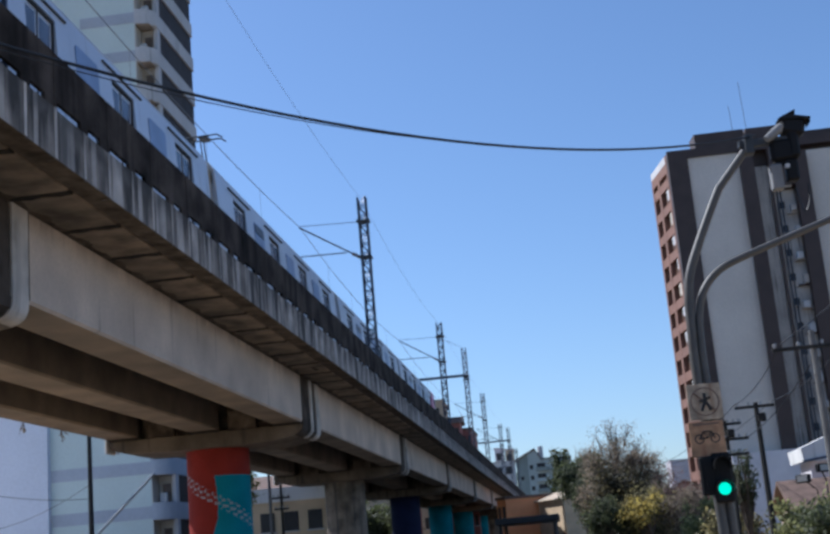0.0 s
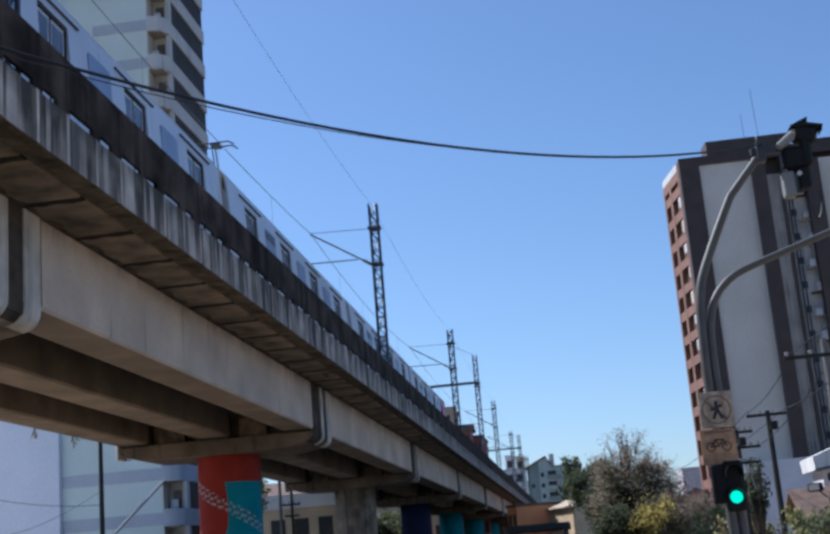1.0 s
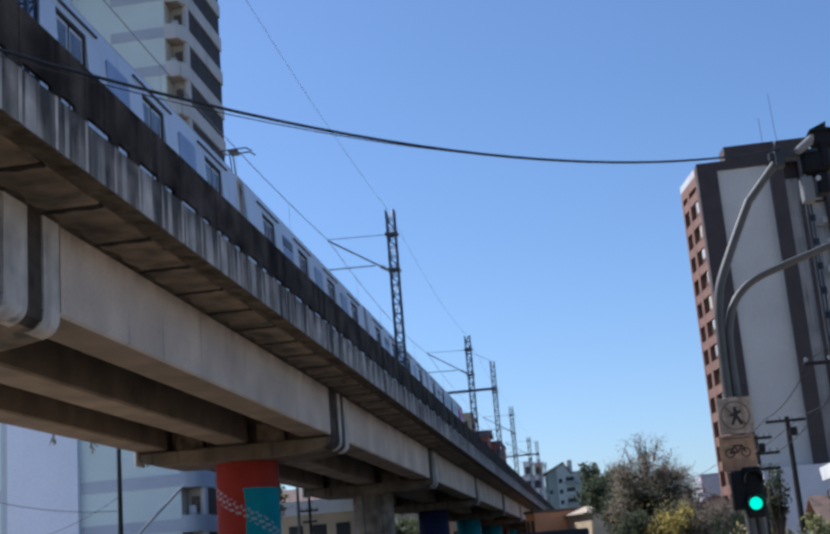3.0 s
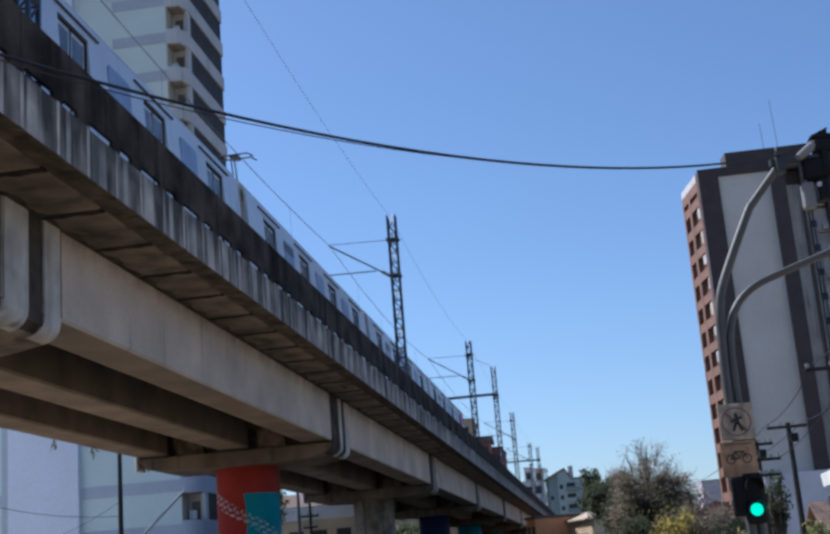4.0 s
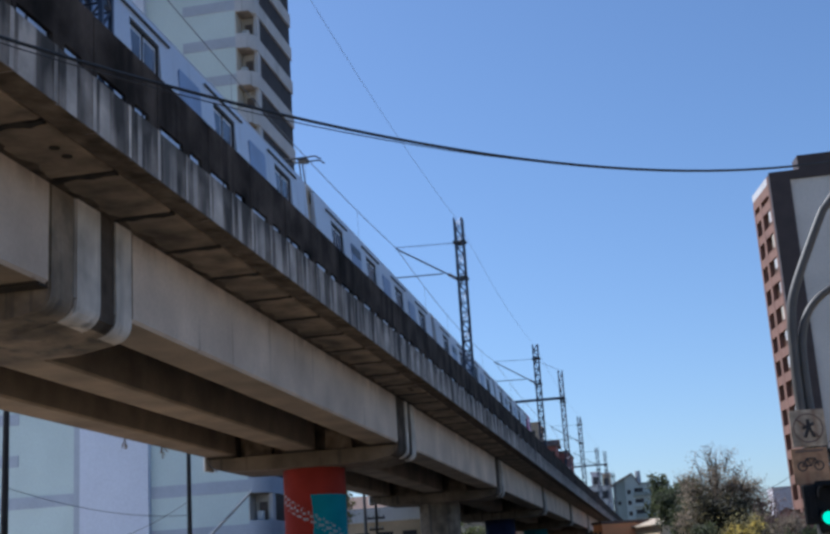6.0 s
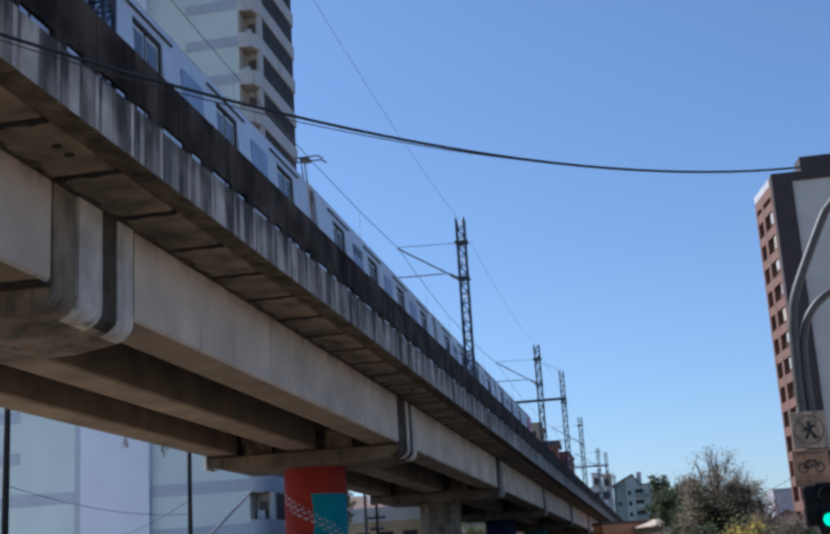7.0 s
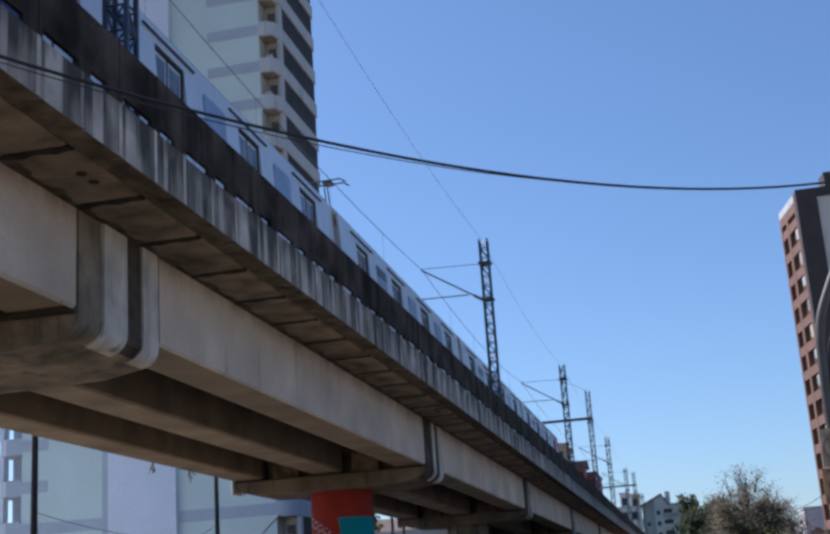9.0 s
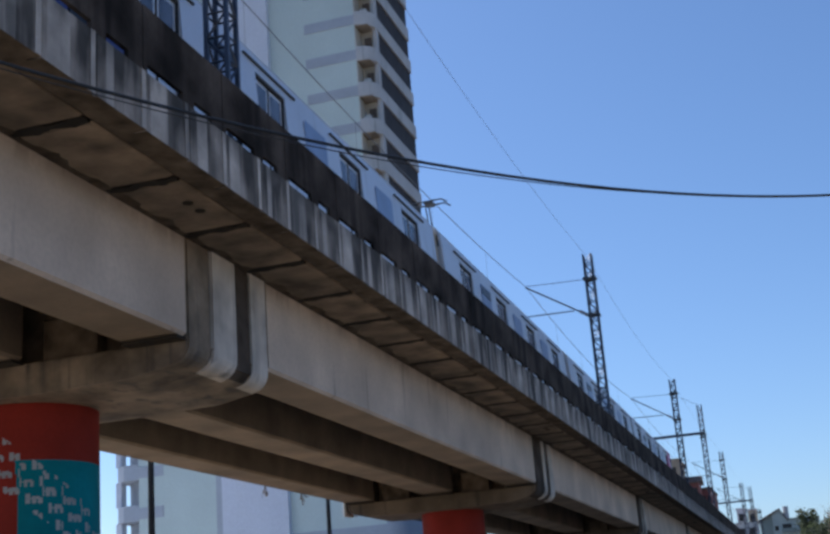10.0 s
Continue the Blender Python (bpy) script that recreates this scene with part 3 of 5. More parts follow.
def train_car(y, cab=""):
    words = {"": "", "tail": " and magenta cab end", "head": " and navy blue cab end"}[cab]
    c = thing("train_car", -9.9, y, RAILZ, "silver commuter train car with recessed doors" + words, "train car", "cars of the train")
    a, b = 0.37, CARLEN - 0.37
    part("body", prism(bmesh.new(), mirrored([(1.34, 0.45), (1.41, 1.6), (1.41, 3.1), (1.36, 3.42)] + [(x - 0.02, z - 0.01) for x, z in ROOFLINE]), "y", a, b), TRAINBODY, c)
    part("roof", prism(bmesh.new(), mirrored([(1.46, 3.295)] + [(x, z + 0.01) for x, z in ROOFLINE]), "y", a - 0.02, b + 0.02), TRAINROOF, c)
    part("underframe", boxes((-1.30, 1.30, 1, CARLEN - 1, 0.35, 0.75)), DARKSTEEL, c)
    skin = bmesh.new()
    cuts = [a] + [e for d in DOORS for e in (d, d + 1.35)] + [b]
    for sx in (-1, 1):
        for y0, y1 in zip(cuts[::2], cuts[1::2]):
            prism(skin, [(sx * 1.40, 0.98), (sx * 1.505, 0.98), (sx * 1.53, 1.6), (sx * 1.53, 2.35), (sx * 1.488, 2.97), (sx * 1.40, 2.97)], "y", y0, y1)
        prism(skin, [(sx * 1.34, 2.97), (sx * 1.488, 2.97), (sx * 1.462, 3.30), (sx * 1.34, 3.30)], "y", a, b)
        prism(skin, [(sx * 1.33, 0.45), (sx * 1.48, 0.45), (sx * 1.505, 0.98), (sx * 1.33, 0.98)], "y", a, b)
    part("side_skin", skin, TRAINBODY, c)
    for yb in (2.8, CARLEN - 2.8):
        for dy in (-1.0, 1.0):
            bm = bmesh.new()
            for sx in (-0.78, 0.78):
                tube(bm, [(sx - 0.06, yb + dy, 0.42), (sx + 0.06, yb + dy, 0.42)], 0.42, 16)
            tube(bm, [(-0.7, yb + dy, 0.42), (0.7, yb + dy, 0.42)], 0.07, 6)
            part("wheelset", bm, DARKSTEEL, c)
    for i, yd in enumerate(DOORS):
        d = part("door", boxes((1.405, 1.43, yd + 0.03, yd + 0.66, 0.99, 2.95), (1.405, 1.43, yd + 0.69, yd + 1.32, 0.99, 2.95), bevel=0.006), TRAINBODY, c, "recessed sliding door with grey glass")
        part("door_glass", boxes((1.42, 1.436, yd + 0.12, yd + 0.58, 1.75, 2.82), (1.42, 1.436, yd + 0.77, yd + 1.23, 1.75, 2.82)), DOORGLASS, d)
        # Centre strip is the rubber seal; jamb and head strips paint the recess shade.
        part("door_seal", boxes((1.405, 1.44, yd + 0.645, yd + 0.705, 0.99, 2.95), (1.405, 1.47, yd + 1.31, yd + 1.349, 0.99, 2.96), (1.405, 1.47, yd + 0.001, yd + 1.309, 2.90, 2.968)), RUBBER, d, "black rubber seal with strips for shaded jamb and head")
        part("drip_rail", boxes((1.465, 1.515, yd - 0.5, yd + 1.85, 3.125, 3.17), bevel=0.008), DARKSTEEL, c, "dark drip rail over the door")
        if i < 3:
            yw = yd + 2.25
            bm = prism(bmesh.new(), [(yw, 1.93), (yw + 0.06, 1.87), (yw + 1.10, 1.87), (yw + 1.16, 1.93), (yw + 1.16, 2.82), (yw + 1.10, 2.89), (yw + 0.06, 2.89), (yw, 2.82)], "x", 1.40, 1.556)
            for v in bm.verts:
                v.co.x -= 0.068 * max(0.0, v.co.z - 2.35)
            w = part("window", bm, TRAINPANE, c, "tinted blue-grey window")
            if i == 0:
                bm = boxes((1.40, 1.562, yw + 0.05, yw + 1.11, 2.58, 2.84))
                for v in bm.verts:
                    v.co.x -= 0.068 * max(0.0, v.co.z - 2.35)
                part("hopper", bm, TRAINDARK, w, "open dark top light")
    if cab == "tail":
        train_cab(c, CARLEN - 1.9, 1, TRAINPINK, "magenta painted cab end", TRAINDARK)
    if cab == "head":
        train_cab(c, 1.9, -1, TRAINNAVY, "navy blue painted cab end", TRAINDARK)
    else:
        g = part("gangway", boxes((-1.1, 1.32, -0.37, 0.37, 0.9, 3.36), bevel=0.03), BELLOWS, c, "tan folded gangway bellows")
        part("fold", boxes(*[(1.31, 1.36, -0.3 + 0.12 * k, -0.25 + 0.12 * k, 0.95, 3.32) for k in range(6)]), BELLOWS, g)
    for yr in (5.5, 12.4):
        part("roof_unit", boxes((-0.8, 0.8, yr - 1.4, yr + 1.4, 3.78, 3.95), bevel=0.05), TRAINROOF, c)
    return c


train_car(TAIL - 0.55 - CARLEN, "tail")
train_car(TAIL - 0.55 - 2 * CARLEN)
lead = train_car(TAIL - 0.55 - 3 * CARLEN)
pantograph(lead, 34.96 - lead.location.y)
train_car(TAIL - 0.55 - 4 * CARLEN, "head")

# ---- apartment tower on the viaduct's far side ----
MINT = mat("pale mint render", (0.57, 0.645, 0.615), 0.8, vary=0.06, scale=0.25, grain=8)
LILAC = mat("pale lilac render", (0.65, 0.67, 0.74), 0.8, vary=0.05, scale=0.25, grain=8)
BANDGREY = mat("grey-lilac band paint", (0.42, 0.45, 0.50), 0.8, vary=0.07, scale=0.5, grain=8)
OFFWHITE = mat("off-white render", (0.52, 0.51, 0.505), 0.8, vary=0.08, scale=0.5, grain=8, streak=0.2, streak_col=(0.3, 0.3, 0.28))
BEIGE = mat("beige balcony wall", (0.48, 0.43, 0.35), 0.8, vary=0.08, scale=0.7)
CEILING = mat("light brown ceiling", (0.30, 0.245, 0.19), 0.8, vary=0.2, scale=2)
SHUTTER = mat("brown shutter", (0.13, 0.10, 0.08), 0.7, vary=0.3, scale=2)
GLASSDARK = mat("dark strip glazing", (0.045, 0.035, 0.03), 0.65, vary=0.3, scale=1.0, bump=0, spec=0.2)
ACMAT = mat("white enamel unit", (0.6, 0.6, 0.58), 0.5, vary=0.1)


def apartment_tower():
    X0, XF, YF, YB, XR, STEP = -48.2, -27.25, 81.0, 91.0, -25.9, 2.93
    t = thing("apartment_tower", -37, 86, 0, "tall pale mint apartment tower with rounded corner balconies", "apartment building")
    t.location = (0, 0, 0)
    n = 19
    top = 3.4 + n * STEP
    part("wall", boxes((X0 + 2.2, XF, YF, YB - 0.1, 0, top), (XF, XR - 1.3, YF + 1.5, YB - 0.1, 0, top)), MINT, t)
    part("pilaster", boxes((-39.2, -34.2, YF - 0.45, YF + 0.002, 0, top + 0.4)), LILAC, t, "projecting pale lilac strip")
    part("pilaster_edge", boxes((-39.75, -39.2, YF - 0.2, YF + 0.002, 0, top)), BANDGREY, t)
    part("roof", boxes((X0 + 2, XR - 0.1, YF + 0.1, YB, top, top + 0.5)), BANDGREY, t)
    ring = [(XF, YF - 0.06)] + [(XR - 1.25 + 1.25 * math.sin(a), YF + 1.19 - 1.25 * math.cos(a)) for a in [radians(q) for q in range(0, 91, 10)]] + [(XR, YB), (XF, YB)]
    lring = [(X0 + 2.2, YF - 0.05), (X0 + 1.0, YF - 0.05), (X0 + 0.3, YF + 0.35), (X0, YF + 1.0), (X0, YB), (X0 + 2.2, YB)]
    for i in range(n):
        z = 3.42 + i * STEP                                # sill level of the opening
        part("balcony_parapet", prism(bmesh.new(), ring, "z", z - 1.12, z), OFFWHITE if i > 2 else BANDGREY, t)
        part("balcony_parapet", prism(bmesh.new(), lring, "z", z - 1.12, z), BANDGREY, t)
        part("corner_post", boxes((XR - 0.3, XR - 0.04, YF + 1.15, YF + 1.75, z, z + STEP - 1.12)), OFFWHITE, t)
        part("corner_post", boxes((X0 + 0.05, X0 + 0.5, YF + 0.5, YF + 1.2, z, z + STEP - 1.12)), LILAC, t)
        part("strip_window", boxes((XR - 1.3, XR - 0.12, YF + 1.75, YB - 0.03, z, z + STEP - 1.12)), GLASSDARK, t)
        part("balcony_back", boxes((XF + 0.02, XR - 0.3, YF + 1.42, YF + 1.5, z, z + STEP - 1.12), (XF, XF + 0.05, YF, YF + 1.42, z, z + STEP - 1.12)), BEIGE, t)
        part("balcony_back", boxes((X0 + 0.6, X0 + 2.2, YF + 1.6, YF + 1.7, z, z + STEP - 1.12)), BANDGREY, t)
        part("balcony_door", boxes((XF + 0.3, XF + 0.85, YF + 1.36, YF + 1.42, z, z + 1.25)), SHUTTER, t, "brown shuttered balcony door")
        # Thin strip keeps the top of each balcony browner than the back wall.
        part("balcony_ceiling", boxes((XF + 0.06, XR - 0.32, YF + 0.12, YF + 1.41, z + STEP - 1.16, z + STEP - 1.125)), CEILING, t, "light brown strip at the top of the balcony")
        if i % 3 != 2:
            part("ac_unit", boxes((XR - 1.35 + 0.2 * (i % 2), XR - 0.85 + 0.2 * (i % 2), YF + 0.9, YF + 1.25, z + 0.05, z + 0.65), bevel=0.03), ACMAT, t)
        long_band = i % 5 == 2 or i < 3
        part("band", boxes((-34.15 if long_band else -31.3, XF - 0.003, YF - 0.05, YF + 0.002, z - 1.02, z - 0.22)), BANDGREY, t)
        part("band", boxes((X0 + 2.2, X0 + 4.2 if not long_band else -39.75, YF - 0.05, YF + 0.002, z - 1.02, z - 0.22)), BANDGREY, t)
    return t


apartment_tower()

# ---- brown and grey slab block across the street ----
BROWN = mat("dark brown tile cladding", (0.058, 0.038, 0.032), 0.6, vary=0.2, scale=0.6, grain=12)
BRICK = mat("rust brown render", (0.20, 0.10, 0.068), 0.8, vary=0.15, scale=0.6, grain=10)
PANELGREY = mat("grey render panel", (0.66, 0.60, 0.53), 0.85, vary=0.08, scale=0.15, grain=6)
RECESS = mat("grey shaft render", (0.44, 0.405, 0.37), 0.85, vary=0.25, scale=0.4, grain=6, streak=0.3)
PODIUM = mat("pale lilac-grey podium render", (0.66, 0.64, 0.66), 0.85, vary=0.12, scale=0.4)
FLANKGLASS = mat("brown tinted window glass", (0.085, 0.045, 0.028), 0.45, vary=0.35, scale=0.8, bump=0, spec=0.25)
WINGLASS = mat("window glass", (0.04, 0.038, 0.038), 0.35, vary=0.2, bump=0, spec=0.25)


def slab_block():
    X0, Y0, D, H, STEP = 16.4, 150.0, 9.4, 47.0, 2.98
    b = thing("apartment_block", 0, 0, 0, "brown and grey slab apartment block with recessed windows", "apartment building")
    part("front_panel", boxes((18.8, 24.85, Y0 - 0.05, Y0 + 1, 0, 45.9)), PANELGREY, b, "plain grey render panel")
    part("front_panel", boxes((32.75, 38.6, Y0 - 0.05, Y0 + 1, 0, 45.2)), PANELGREY, b, "plain grey render panel")
    part("wall", boxes((X0 + 1.2, 41.0, Y0 + 1, Y0 + D, 0, H - 0.3)), BROWN, b)
    part("front_strip", boxes((X0, 18.8, Y0 - 0.3, Y0 + 1.2, 0, H)), BROWN, b)
    part("front_strip", boxes((24.85, 26.5, Y0 - 0.9, Y0 + 1, 0, 45.0)), BROWN, b)
    part("front_strip", boxes((31.0, 32.75, Y0 - 0.9, Y0 + 1, 0, 45.0)), BROWN, b)
    part("front_strip", boxes((38.6, 41.0, Y0 - 0.3, Y0 + 1, 0, H)), BROWN, b)
    part("shaft", boxes((26.5, 31.0, Y0 + 0.6, Y0 + 1, 0, 44)), RECESS, b)
    part("shaft_head", boxes((28.3, 31.0, Y0 - 0.7, Y0 + 0.6, 41.0, 45.9)), BROWN, b)
    part("duct", boxes((28.15, 28.5, Y0 + 0.1, Y0 + 0.6, 0, 41.0)), BROWN, b, "dark upright service duct")
    part("front_strip", prism(bmesh.new(), [(24.86, 45.0), (26.49, 45.0), (26.49, 46.2)], "y", Y0 - 0.88, Y0 - 0.1), PANELGREY, b, "pale slanted strip head")
    part("cornice", boxes((18.8, 38.6, Y0 - 0.3, Y0 + 1.0, 45.9, H)), BROWN, b)
    part("roof", boxes((X0 + 0.3, 40.8, Y0 + 0.9, Y0 + D - 0.2, H - 0.3, H + 0.3)), OFFWHITE, b)
    part("penthouse", boxes((20.0, 26.0, Y0 + 0.2, Y0 + 3, H, H + 1.9), (26.3, 30.0, Y0 + 0.5, Y0 + 8, H, H + 2.0), (33.0, 39, Y0 + 1, Y0 + 8, H, H + 1.0)), BROWN, b)
    part("downpipe", bars(0.09, [(28.9, Y0 + 0.45, 0), (28.9, Y0 + 0.45, 43)], [(29.3, Y0 + 0.45, 0), (29.3, Y0 + 0.45, 41)]), STEEL, b)
    part("aerial", bars(0.03, [(27.2, Y0 + 3, H + 2), (27.0, Y0 + 3, H + 9)], [(25.5, Y0 + 3, H + 2), (25.4, Y0 + 3, H + 6)]), DARKSTEEL, b)
    part("podium", boxes((18.85, 40.9, Y0 - 2.2, Y0 - 0.95, 0, 9.6)), PODIUM, b, "pale rendered podium wall")
    bays = 2
    for f in range(15):
        z = 1.5 + f * STEP
        part("spandrel", boxes((X0 - 0.02, X0 + 1.2, Y0 + 1.2, Y0 + D, z - 0.1, z + 0.98)), BRICK, b)
        for k in range(bays):
            ya, yb = ((Y0 + 1.8, Y0 + 5.6), (Y0 + 6.5, Y0 + 8.9))[k]
            w = part("window", boxes((X0 + 0.5, X0 + 0.6, ya, yb, z + 0.98, z + STEP - 0.1)), FLANKGLASS, b)
            open_by = (1.1, 1.5, 0.7, 1.3)[(f * 3 + k) % 4]
            if k == 0:
                # Pale panel added for the bright spot at the near end of the bay.
                part("blind", boxes((X0 + 0.06, X0 + 0.14, ya + 0.1, ya + 0.1 + open_by, z + 1.2 + 0.2 * (f % 3), z + STEP - 0.3)), OFFWHITE if (f + k) % 3 else BEIGE, w, "pale panel at the bright near end of the window")
            part("window_sill", boxes((X0 - 0.03, X0 + 0.8, ya, yb, z + 0.94, z + 1.0)), BRICK, w)
        wz = z + 1.1
        w = part("window", boxes((29.0, 29.6, Y0 + 0.52, Y0 + 0.6, wz, wz + 0.9)), WINGLASS, b)
        part("window_sill", boxes((28.9, 29.7, Y0 + 0.4, Y0 + 0.62, wz - 0.1, wz)), RECESS, w)
        shift = (0.0, 0.35, 0.15, -0.2, 0.4)[f % 5]
        part("air_conditioner", boxes((30.0 + shift, 30.75 + shift * 0.5, Y0 - 0.35, Y0 + 0.6, wz - 0.5, wz + 0.35 + 0.2 * (f % 2)), bevel=0.04), OFFWHITE if f % 3 else RECESS, b, "weathered pale air conditioner box")
        part("service_ledge", boxes((29.75, 31.0, Y0 + 0.05, Y0 + 0.6, wz - 0.75 + 0.1 * (f % 3), wz - 0.55 + 0.1 * (f % 3))), BROWN if f % 2 else RECESS, b)
    for k in range(bays + 1):
        ya, yb = ((Y0 + 1.2, Y0 + 1.8), (Y0 + 5.6, Y0 + 6.5), (Y0 + 8.9, Y0 + 9.5))[k]
        part("rib", boxes((X0 - 0.05, X0 + 1.2, ya, yb, 0, 45.5 if k else H)), BRICK, b)
    part("eave_band", boxes((X0 - 0.04, X0 + 1.2, Y0 + 1.8, Y0 + D, 46.1, H)), OFFWHITE, b, "sunlit pale roof edge")
    part("eave_band", boxes((X0 - 0.04, X0 + 1.2, Y0 + 1.8, Y0 + D, 44.9, 46.09)), BRICK, b)
    for ob in b.children_recursive:                         # the flank stands at a blunt angle to the front
        for v in ob.data.vertices:
            v.co.x -= 0.16 * max(0.0, v.co.y - Y0 - 1.2)
    return b


slab_block()

# ---- signal pole, signs and cameras ----
BLACKPL = mat("black plastic housing", (0.010, 0.010, 0.011), 0.6, vary=0.2, bump=0.02, spec=0.2)
SIGNMAT = mat("faded beige sign plate", (0.40, 0.315, 0.225), 0.6, vary=0.4, scale=6, grain=30, streak=0.6, streak_col=(0.20, 0.09, 0.04))
SIGNORANGE = mat("rusty orange sign plate", (0.38, 0.215, 0.115), 0.6, vary=0.4, scale=6, grain=30, streak=0.6, streak_col=(0.20, 0.07, 0.03))
SIGNBLACK = mat("dark sign print", (0.03, 0.028, 0.03), 0.6, vary=0.1, bump=0)
SIGNRED = mat("faded sign ring", (0.16, 0.10, 0.075), 0.6, vary=0.2, bump=0)
GREEN = glow("lit green lens", (0.03, 0.66, 0.42), 1.0)
POLEMAT = mat("grey painted pole", (0.085, 0.08, 0.075), 0.55, 0.1, vary=0.15, scale=3)
POLECAP = mat("grey metal casing", (0.22, 0.215, 0.21), 0.6, vary=0.15)
PY = 20.0


def curve_pts(ctrl, n=8):
    """A smooth run through control points."""
    out = []
    c = [Vector(p) for p in ctrl]
    c = [c[0] * 2 - c[1]] + c + [c[-1] * 2 - c[-2]]
    for i in range(1, len(c) - 2):
        for k in range(n):
            t = k / n
            a, b, d, e = c[i - 1], c[i], c[i + 1], c[i + 2]
            out.append(0.5 * (2 * b + (d - a) * t + (2 * a - 5 * b + 4 * d - e) * t * t + (3 * b - a - 3 * d + e) * t ** 3))
    return out + [c[-2]]


def signal_pole():
    s = thing("signal_pole", 2.3, PY, 0.15, "grey curved steel street pole carrying a camera arm", "street pole", "curved poles at the crossing")
    z = -0.15
    bm = bmesh.new()
    tube(bm, curve_pts([(0, 0, 0), (-0.04, 0, 2.0), (-0.11, 0, 3.7), (-0.09, 0, 4.73), (-0.06, 0, 5.13), (0.02, 0, 5.50), (0.27, 0, 6.06), (0.60, 0, 6.72), (0.70, 0, 6.86), (1.08, 0, 7.30), (1.2, 0, 7.45)]), 0.08, 14, 0.064)
    part("mast_arm", bm, POLEMAT, s, "", True)
    part("base_plate", boxes((-0.2, 0.2, -0.2, 0.2, 0, 0.03)), POLEMAT, s)
    part("bracket", boxes((1.05, 2.0, -0.05, 0.05, 7.42, 7.54), (1.14, 1.28, -0.1, 0.1, 7.3, 7.62), bevel=0.01), DARKSTEEL, s)
    return s


def signal_arm_pole():
    s = thing("signal_pole", 2.47, PY + 0.05, 0.15, "grey curved steel street pole with a long arm over the road", "street pole", "curved poles at the crossing")
    bm = bmesh.new()
    tube(bm, curve_pts([(0, 0, 0), (-0.06, 0, 2.0), (-0.14, 0, 3.66), (-0.14, 0, 4.50), (-0.10, 0, 4.82), (-0.02, 0, 5.08), (0.13, 0, 5.31), (0.39, 0, 5.51), (0.81, 0, 5.67), (1.47, 0, 5.88), (2.14, 0, 6.09), (4.2, 0, 6.7)]), 0.072, 14, 0.056)
    part("mast_arm", bm, POLEMAT, s, "", True)
    part("base_plate", boxes((-0.18, 0.18, -0.18, 0.18, 0, 0.03)), POLEMAT, s)
    return s


signal_pole()
signal_arm_pole()


def street_camera():
    c = thing("traffic_camera", 4.25, PY, 7.66, "black traffic camera on a bracket with a hanging speaker box", "camera")
    bm = boxes((-0.26, 0.14, -0.13, 0.13, 0.02, 0.30), bevel=0.05)
    bmesh.ops.rotate(bm, verts=bm.verts, cent=(0, 0, 0), matrix=Matrix.Rotation(radians(14), 3, "Y"))
    part("camera_body", bm, BLACKPL, c)
    bm = prism(bmesh.new(), [(-0.30, 0.24), (-0.06, 0.42), (-0.05, 0.325), (0.20, 0.325), (0.20, 0.22), (0.17, 0.30), (-0.28, 0.22)], "y", -0.16, 0.16)
    bmesh.ops.rotate(bm, verts=bm.verts, cent=(0, 0, 0), matrix=Matrix.Rotation(radians(14), 3, "Y"))
    part("sun_hood", bm, BLACKPL, c)
    part("lens_barrel", tube(bmesh.new(), [(-0.47, -0.14, -0.03), (-0.41, -0.12, 0.01), (-0.20, -0.06, 0.17)], 0.055, 14, 0.08), POLECAP, c, "pale grey lens barrel")
    part("clamp", boxes((-0.42, 0.04, -0.10, 0.10, -0.40, -0.02), bevel=0.06), BLACKPL, c)
    part("cable_box", boxes((-0.12, 0.05, -0.12, 0.12, -0.36, 0.1), bevel=0.04), BLACKPL, c)
    part("speaker_box", boxes((-0.47, -0.28, -0.1, 0.1, -0.86, -0.44), bevel=0.02), POLECAP, c, "pale grey box under the camera")
    part("lamp_unit", boxes((-0.22, -0.02, -0.1, 0.1, -0.74, -0.38), (-0.4, -0.1, -0.03, 0.03, -0.46, -0.38), bevel=0.03), BLACKPL, c)
    part("lamp_unit", bars(0.04, [(-0.2, -0.13, -0.5), (-0.2, -0.09, -0.5)], sides=10), OFFWHITE, c, "small white lamp")
    part("cable_loop", bars(0.015, curve_pts([(-0.1, 0, -0.86), (-0.02, 0, -1.25), (0.08, 0, -1.1), (0.1, 0, -0.8)])), WIRE, c)
    return c


street_camera()


def sign(x0, x1, z0, z1, material, label):
    s = thing("road_sign", (x0 + x1) / 2, PY - 0.13, z0, label, "road sign", "signs on the signal pole")
    w, h = (x1 - x0) / 2, z1 - z0
    part("plate", boxes((-w, w, -0.012, 0.012, 0, h), bevel=0.004), material, s)
    part("clip", boxes((-0.05, 0.05, 0.012, 0.1, h * 0.3, h * 0.36), (-0.05, 0.05, 0.012, 0.1, h * 0.7, h * 0.76)), STEEL, s)
    return s, w, h


